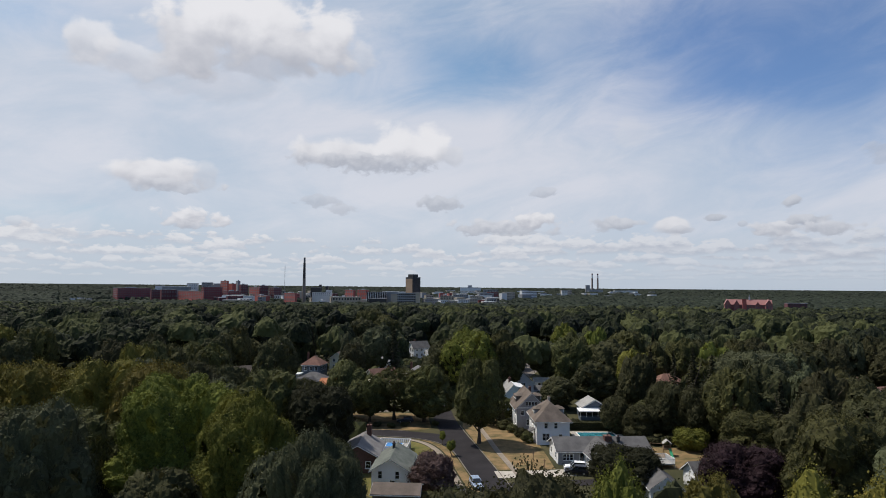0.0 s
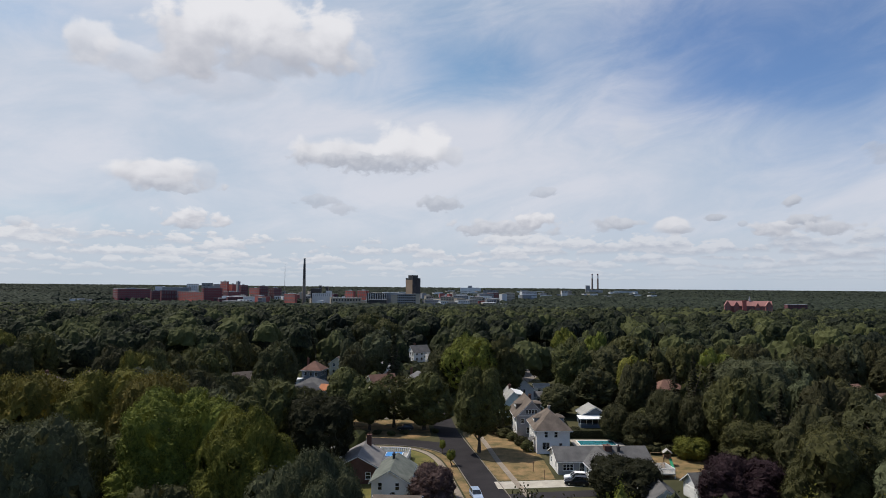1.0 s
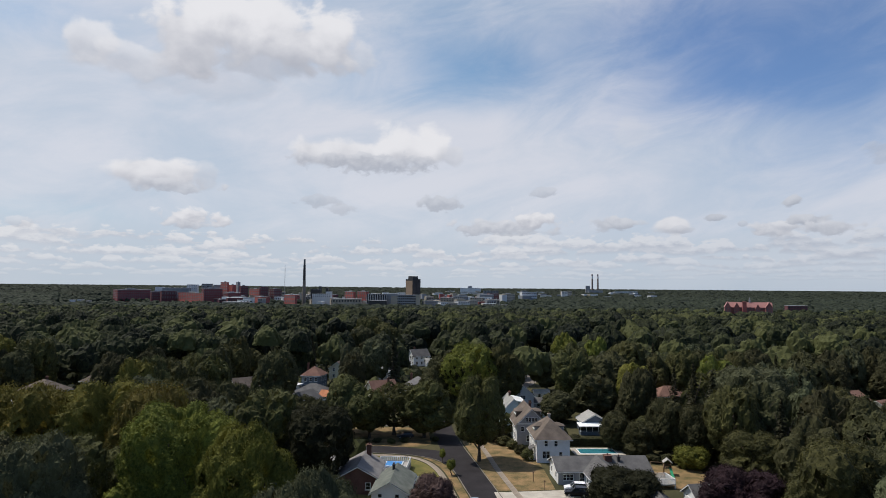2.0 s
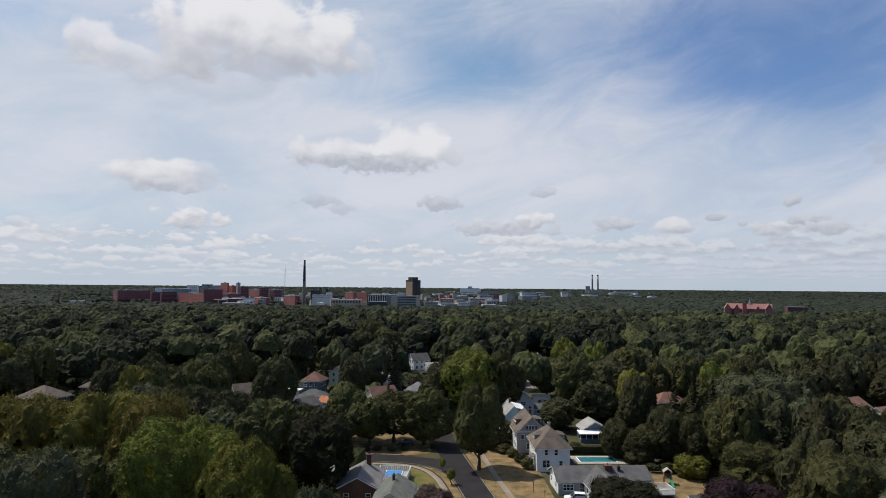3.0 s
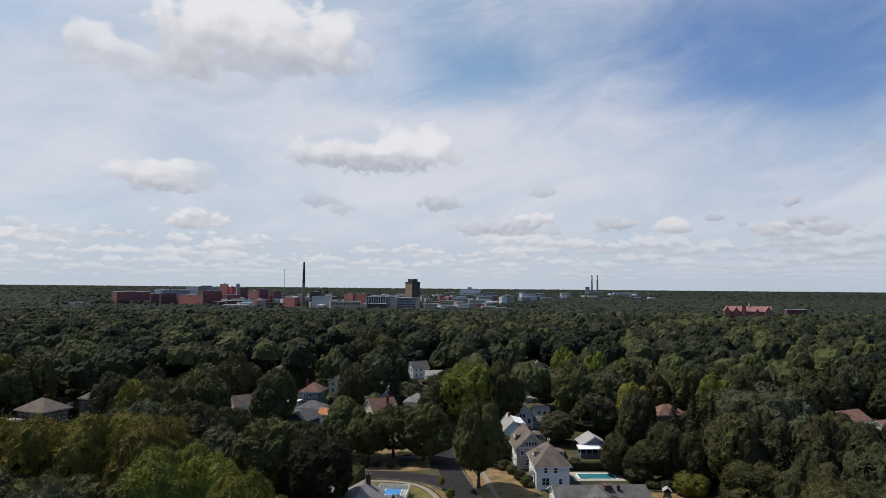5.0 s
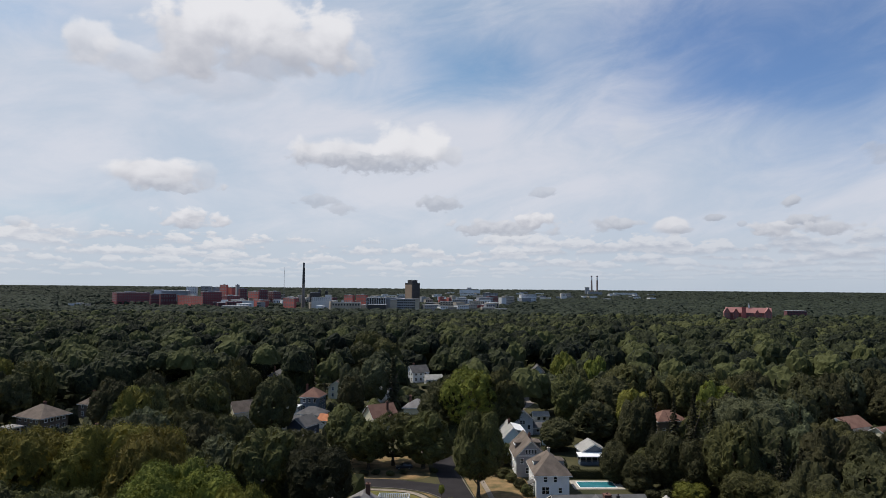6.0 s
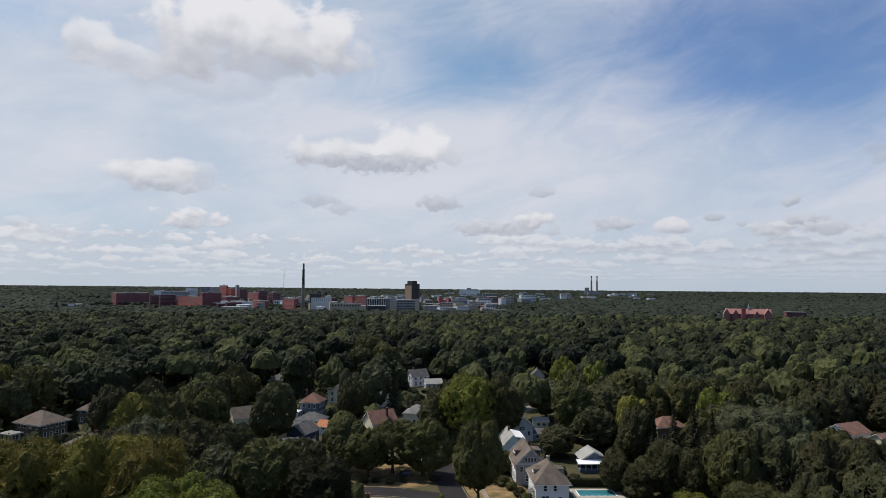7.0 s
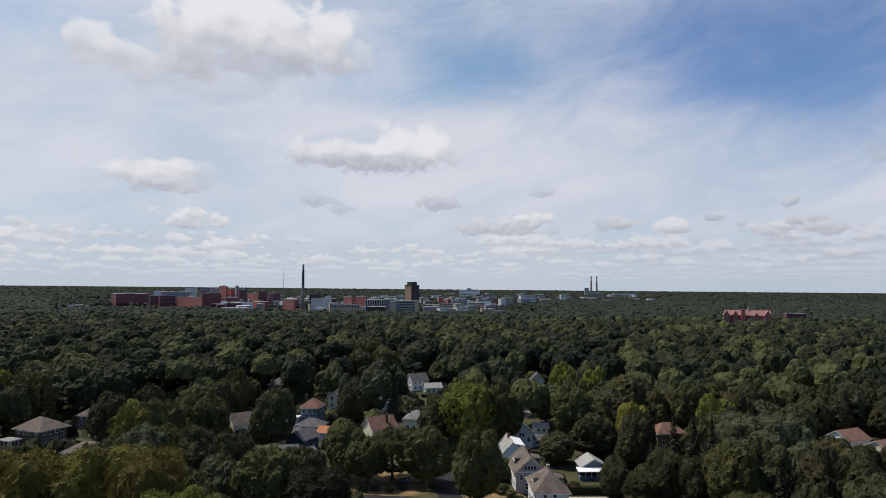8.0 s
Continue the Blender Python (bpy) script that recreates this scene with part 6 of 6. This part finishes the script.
# smaller buildings scattered between them
rng2 = random.Random(29)
for n in range(95):
    y = rng2.uniform(1340, 2050)
    x = rng2.uniform(-0.36, 0.10) * y
    w = rng2.uniform(9, 34)
    top = rng2.uniform(-1.5, 9) + (y - 1340) * 0.017
    mt, say = rng2.choice(((WHITE_FAR, "white"), (STONE_FAR, "beige"), (BRICK_FAR, "red brick"), (GREY_FAR, "grey"), (BRICK_DARK_SHADED, "brown brick"), (STONE_FAR, "beige")))
    block("town_building", x, y, w, top, mt, "low %s flat-roofed town building" % say, rng2.uniform(9, 22), turn=rng2.choice((32, 32, -20, 10)), head=rng2.choice((GREY_FAR, WHITE_FAR, STONE_FAR)),
          cols=rng2.choice((0, 4, 6)), rows=rng2.choice((1, 2)), zlow=6)
for n in range(64):
    y = rng2.uniform(2100, 3600)
    x = rng2.uniform(-0.10, 0.34) * y
    block("town_building", x, y, rng2.uniform(14, 46), lie(x, y) + rng2.uniform(16.5, 21), rng2.choice((WHITE_FAR, WHITE_FAR, STONE_FAR, GREY_FAR)), "far pale flat-roofed building among trees", 18, z0=lie(x, y) - 1, turn=rng2.choice((25, -15)))
for n in range(7):
    y = rng2.uniform(1400, 1500)
    x = rng2.uniform(-0.600, -0.562) * y
    block("town_building", x, y, rng2.uniform(7, 12), rng2.uniform(0.0, 2.5), rng2.choice((WHITE_FAR, WHITE_FAR, STONE_FAR)), "small white house in the far town", 9, turn=rng2.choice((30, -20)), head=GREY_FAR)
block("exhibition_hall", 152, 3400, 112, 28.5, WHITE_FAR, "long white hall on the far ridge", 40, z0=-8)
block("exhibition_dome", 150, 3425, 22, 40.0, GREY_FAR, "dark round-topped roof house behind a white hall", 20, z0=-8)
for x, y, w, top, mt in ((4, 1240, 16, 7.5, WHITE_FAR), (20, 1252, 22, 5.5, STONE_FAR), (-22, 1275, 30, 9.0, GREY_FAR), (44, 1290, 26, 8.0, WHITE_FAR), (66, 1330, 20, 9.5, STONE_FAR), (120, 1700, 44, 17.0, GREY_FAR), (150, 1820, 30, 19.5, BRICK_DARK_SHADED), (205, 1900, 36, 17.5, STONE_FAR), (300, 2150, 60, 21.0, WHITE_FAR), (520, 2600, 46, 22.0, STONE_FAR)):
    block("commercial_building", x, y, w, top, mt, "low flat-roofed building at the town's edge", 16, cols=int(w / 4), rows=3, zlow=3, turn=24, wm=PANE_FAR)
civic = block("civic_hall", -137, 1290, 41, 21.8, DARK_FAR, "dark glazed civic hall with white columns", 30, z0=-9, head=GREY_FAR)
for i in range(12):
    part("column", boxes((-20.3 + 3.6 * i, -19.4 + 3.6 * i, -0.9, -0.2, 0, 30.4)), WHITE_FAR, civic)
block("civic_annex", -128, 1222, 35, 10.2, DARK_FAR, "low dark annex of the hall", 20, z0=-9)
block("civic_annex", -106, 1302, 26, 23.4, GREY_FAR, "pale grey roof block", 20, z0=-9, head=WHITE_FAR)
block("civic_annex", -98, 1260, 13, 18.7, STONE_FAR, "beige stone block beside the hall", 14, z0=-9)
block("glazed_wing", -70, 1262, 46, 20.9, GREY_FAR, "low grey-green glazed wing", 24, z0=-9, cols=12, rows=4, zlow=10, ww=0.8)
block("glazed_wing", -50, 1255, 8, 21.5, STONE_FAR, "beige end block of the glazed wing", 14, z0=-9)

tower = thing("office_tower", -62.5, 1310, -9, 45, "tall dark office tower with tan stone flank", "building", TOWNS)
part("wall", boxes((-11, 11, -11, 11, 0, 63)), DARK_FAR, tower)
part("tan_flank", boxes((-11.35, -11.01, -10.2, 10.2, 2, 59.4)), TAN_FAR, tower, "tan stone flank")
part("roof", boxes((-7, 7, -7.6, 7.6, 63, 69)), DARK_FAR, tower)
for i in range(9):
    part("pier", boxes((-10.4 + 2.55 * i, -10.1 + 2.55 * i, -11.4, -11.01, 0, 62)), PANE_FAR, tower)

stack = thing("chimney_stack", -326, 1463, -9, 0, "tall dark tapering works chimney", "chimney")
bm = bmesh.new()
tube(bm, (0, 0, 0), (0, 0, 60), 4.6, 3.3, 20)
part("lower_shaft", bm, surface("stack_stone", (0.17, 0.15, 0.135), (0.25, 0.225, 0.20), 0.9, 0.05, 0.6, 0.0), stack)
bm = bmesh.new()
tube(bm, (0, 0, 60), (0, 0, 96), 3.25, 2.6, 20)
part("upper_shaft", bm, DARK_FAR, stack, "blackened upper shaft")
bm = bmesh.new()
tube(bm, (0, 0, 96), (0, 0, 109.5), 2.3, 2.1, 20)
part("flue", bm, surface("flue_metal", (0.10, 0.10, 0.105), (0.16, 0.16, 0.165), 0.7, 0.05, 0.6, 0.0), stack)

for x in (841, 872):
    s = thing("chimney_stack", x, 3500, -5, 0, "slim brown power station chimney with white band", "chimney", "power station chimneys")
    part("shaft", tube(bmesh.new(), (0, 0, 0), (0, 0, 92), 5.8, 4.4, 16), surface("stack_far", (0.24, 0.19, 0.17), (0.32, 0.26, 0.23), 0.9, 0.02, 0.3, 0.0), s)
    part("band", tube(bmesh.new(), (0, 0, 92), (0, 0, 110), 4.4, 4.2, 16), WHITE_FAR, s)
    part("crown", tube(bmesh.new(), (0, 0, 110), (0, 0, 117), 4.2, 4.2, 16), BRICK_DARK_SHADED, s)
block("power_station", 812, 3480, 22, 46.5, GREY_FAR, "grey power station boiler house", 20, z0=-5)
block("power_station", 848, 3450, 80, 22, GREY_FAR, "low grey power station hall", 30, z0=-5)
for x, y, w, top, mt in ((10, 1350, 29, 14.3, STONE_FAR), (-19, 1400, 34, 9.6, DARK_FAR), (46, 1600, 39, 13.3, GREY_FAR), (82, 1500, 32, 12.0, STONE_FAR), (170, 2200, 53, 24.2, GREY_FAR), (971, 3300, 120, 19.2, WHITE_FAR), (470, 2400, 22, 21.8, WHITE_FAR)):
    block("commercial_building", x, y, w, top, mt, "far low flat-roofed commercial building", 18, cols=int(w / 5), rows=2, zlow=max(4, top + 2))

# the red-roofed school among the trees
def gabled_wing(root, name, x0, x1, y0, y1, eaves, ridge, across):
    """A brick wing under a steep tiled roof; across: the ridge runs towards the viewer."""
    w = part(name, boxes((x0, x1, y0, y1, 0, eaves)), BRICK_PINK, root)
    o = 0.7
    if across:
        m = (x0 + x1) / 2
        v = [(x0 - o, y0 - o, eaves - 0.4), (m, y0 - o, ridge), (x1 + o, y0 - o, eaves - 0.4), (x0 - o, y1 + o, eaves - 0.4), (m, y1 + o, ridge), (x1 + o, y1 + o, eaves - 0.4)]
        ends = [[(x0, y, eaves), (x1, y, eaves), (m, y, ridge - 0.6)] for y in (y0, y1)]
    else:
        m = (y0 + y1) / 2
        v = [(x0 - o, y0 - o, eaves - 0.4), (x0 - o, m, ridge), (x0 - o, y1 + o, eaves - 0.4), (x1 + o, y0 - o, eaves - 0.4), (x1 + o, m, ridge), (x1 + o, y1 + o, eaves - 0.4)]
        ends = [[(x, y0, eaves), (x, y1, eaves), (x, m, ridge - 0.6)] for x in (x0, x1)]
    part("wing_roof", slab(v, [[0, 1, 4, 3], [1, 2, 5, 4]] if across else [[0, 3, 4, 1], [1, 4, 5, 2]], 0.4), TILE_RED, w)
    for e in ends:
        bm = bmesh.new()
        bm.faces.new([bm.verts.new(p) for p in e])
        part("gable", bm, BRICK_PINK, w)
    n = max(2, int((x1 - x0) / 3.6))
    for i in range(n):
        for z in (eaves - 7.5, eaves - 3.8):
            px = x0 + (x1 - x0) * (i + 0.5) / n
            part("window", boxes((px - 0.75, px + 0.75, y0 - 0.12, y0 - 0.01, z, z + 2.2)), PANE_FAR, w)


school = thing("school", 457, 930, -5.0, -22, "long red brick school with red tiled gables and turret", "building", TOWNS)
gabled_wing(school, "main_wing", -30, 31, 3, 14, 17.0, 24.2, False)
gabled_wing(school, "end_wing", -33, -25, -5, 18, 17.0, 24.6, True)
gabled_wing(school, "cross_wing", -20, -13, -1, 16, 16.6, 23.4, True)
gabled_wing(school, "end_wing", 22, 31, -5, 18, 17.0, 24.6, True)
gabled_wing(school, "porch_wing", 9, 15, 0, 12, 15.2, 21.4, True)
part("turret", boxes((-9, -3.4, -5.5, 0, 0, 24.4), (-9.4, -3.0, -5.9, 0.4, 24.4, 25.2)), BRICK_FAR, school, "dark red brick turret")
c = part("cupola", boxes((0.5, 2.7, 7.4, 9.6, 23.6, 27.5)), WHITE_FAR, school)
part("spire", tube(bmesh.new(), (1.6, 8.5, 27.5), (1.6, 8.5, 31.5), 1.3, 0.1), GREY_FAR, c)
block("school_annex", 561, 985, 29, 12.6, BRICK_DARK_SHADED, "flat-roofed brown brick annex among trees", 14, z0=-6.0, cols=7, rows=3, zlow=6)

mast = thing("radio_mast", -447, 1760, -9, 0, "thin grey lattice radio mast over town", "mast", TOWNS)
for i, (px, py) in enumerate(((-0.7, -0.4), (0.7, -0.4), (0.0, 0.8))):
    part("leg", tube(bmesh.new(), (px, py, 0), (px * 0.4, py * 0.4, 98), 0.22, 0.16, 6), GREY_FAR, mast)
part("lattice", boxes(*[(-0.6, 0.6, -0.3, 0.5, 4 + 6 * i, 4.3 + 6 * i) for i in range(15)]), GREY_FAR, mast)
part("aerial", tube(bmesh.new(), (0, 0, 97), (0, 0, 106), 0.14, 0.08, 6), GREY_FAR, mast)
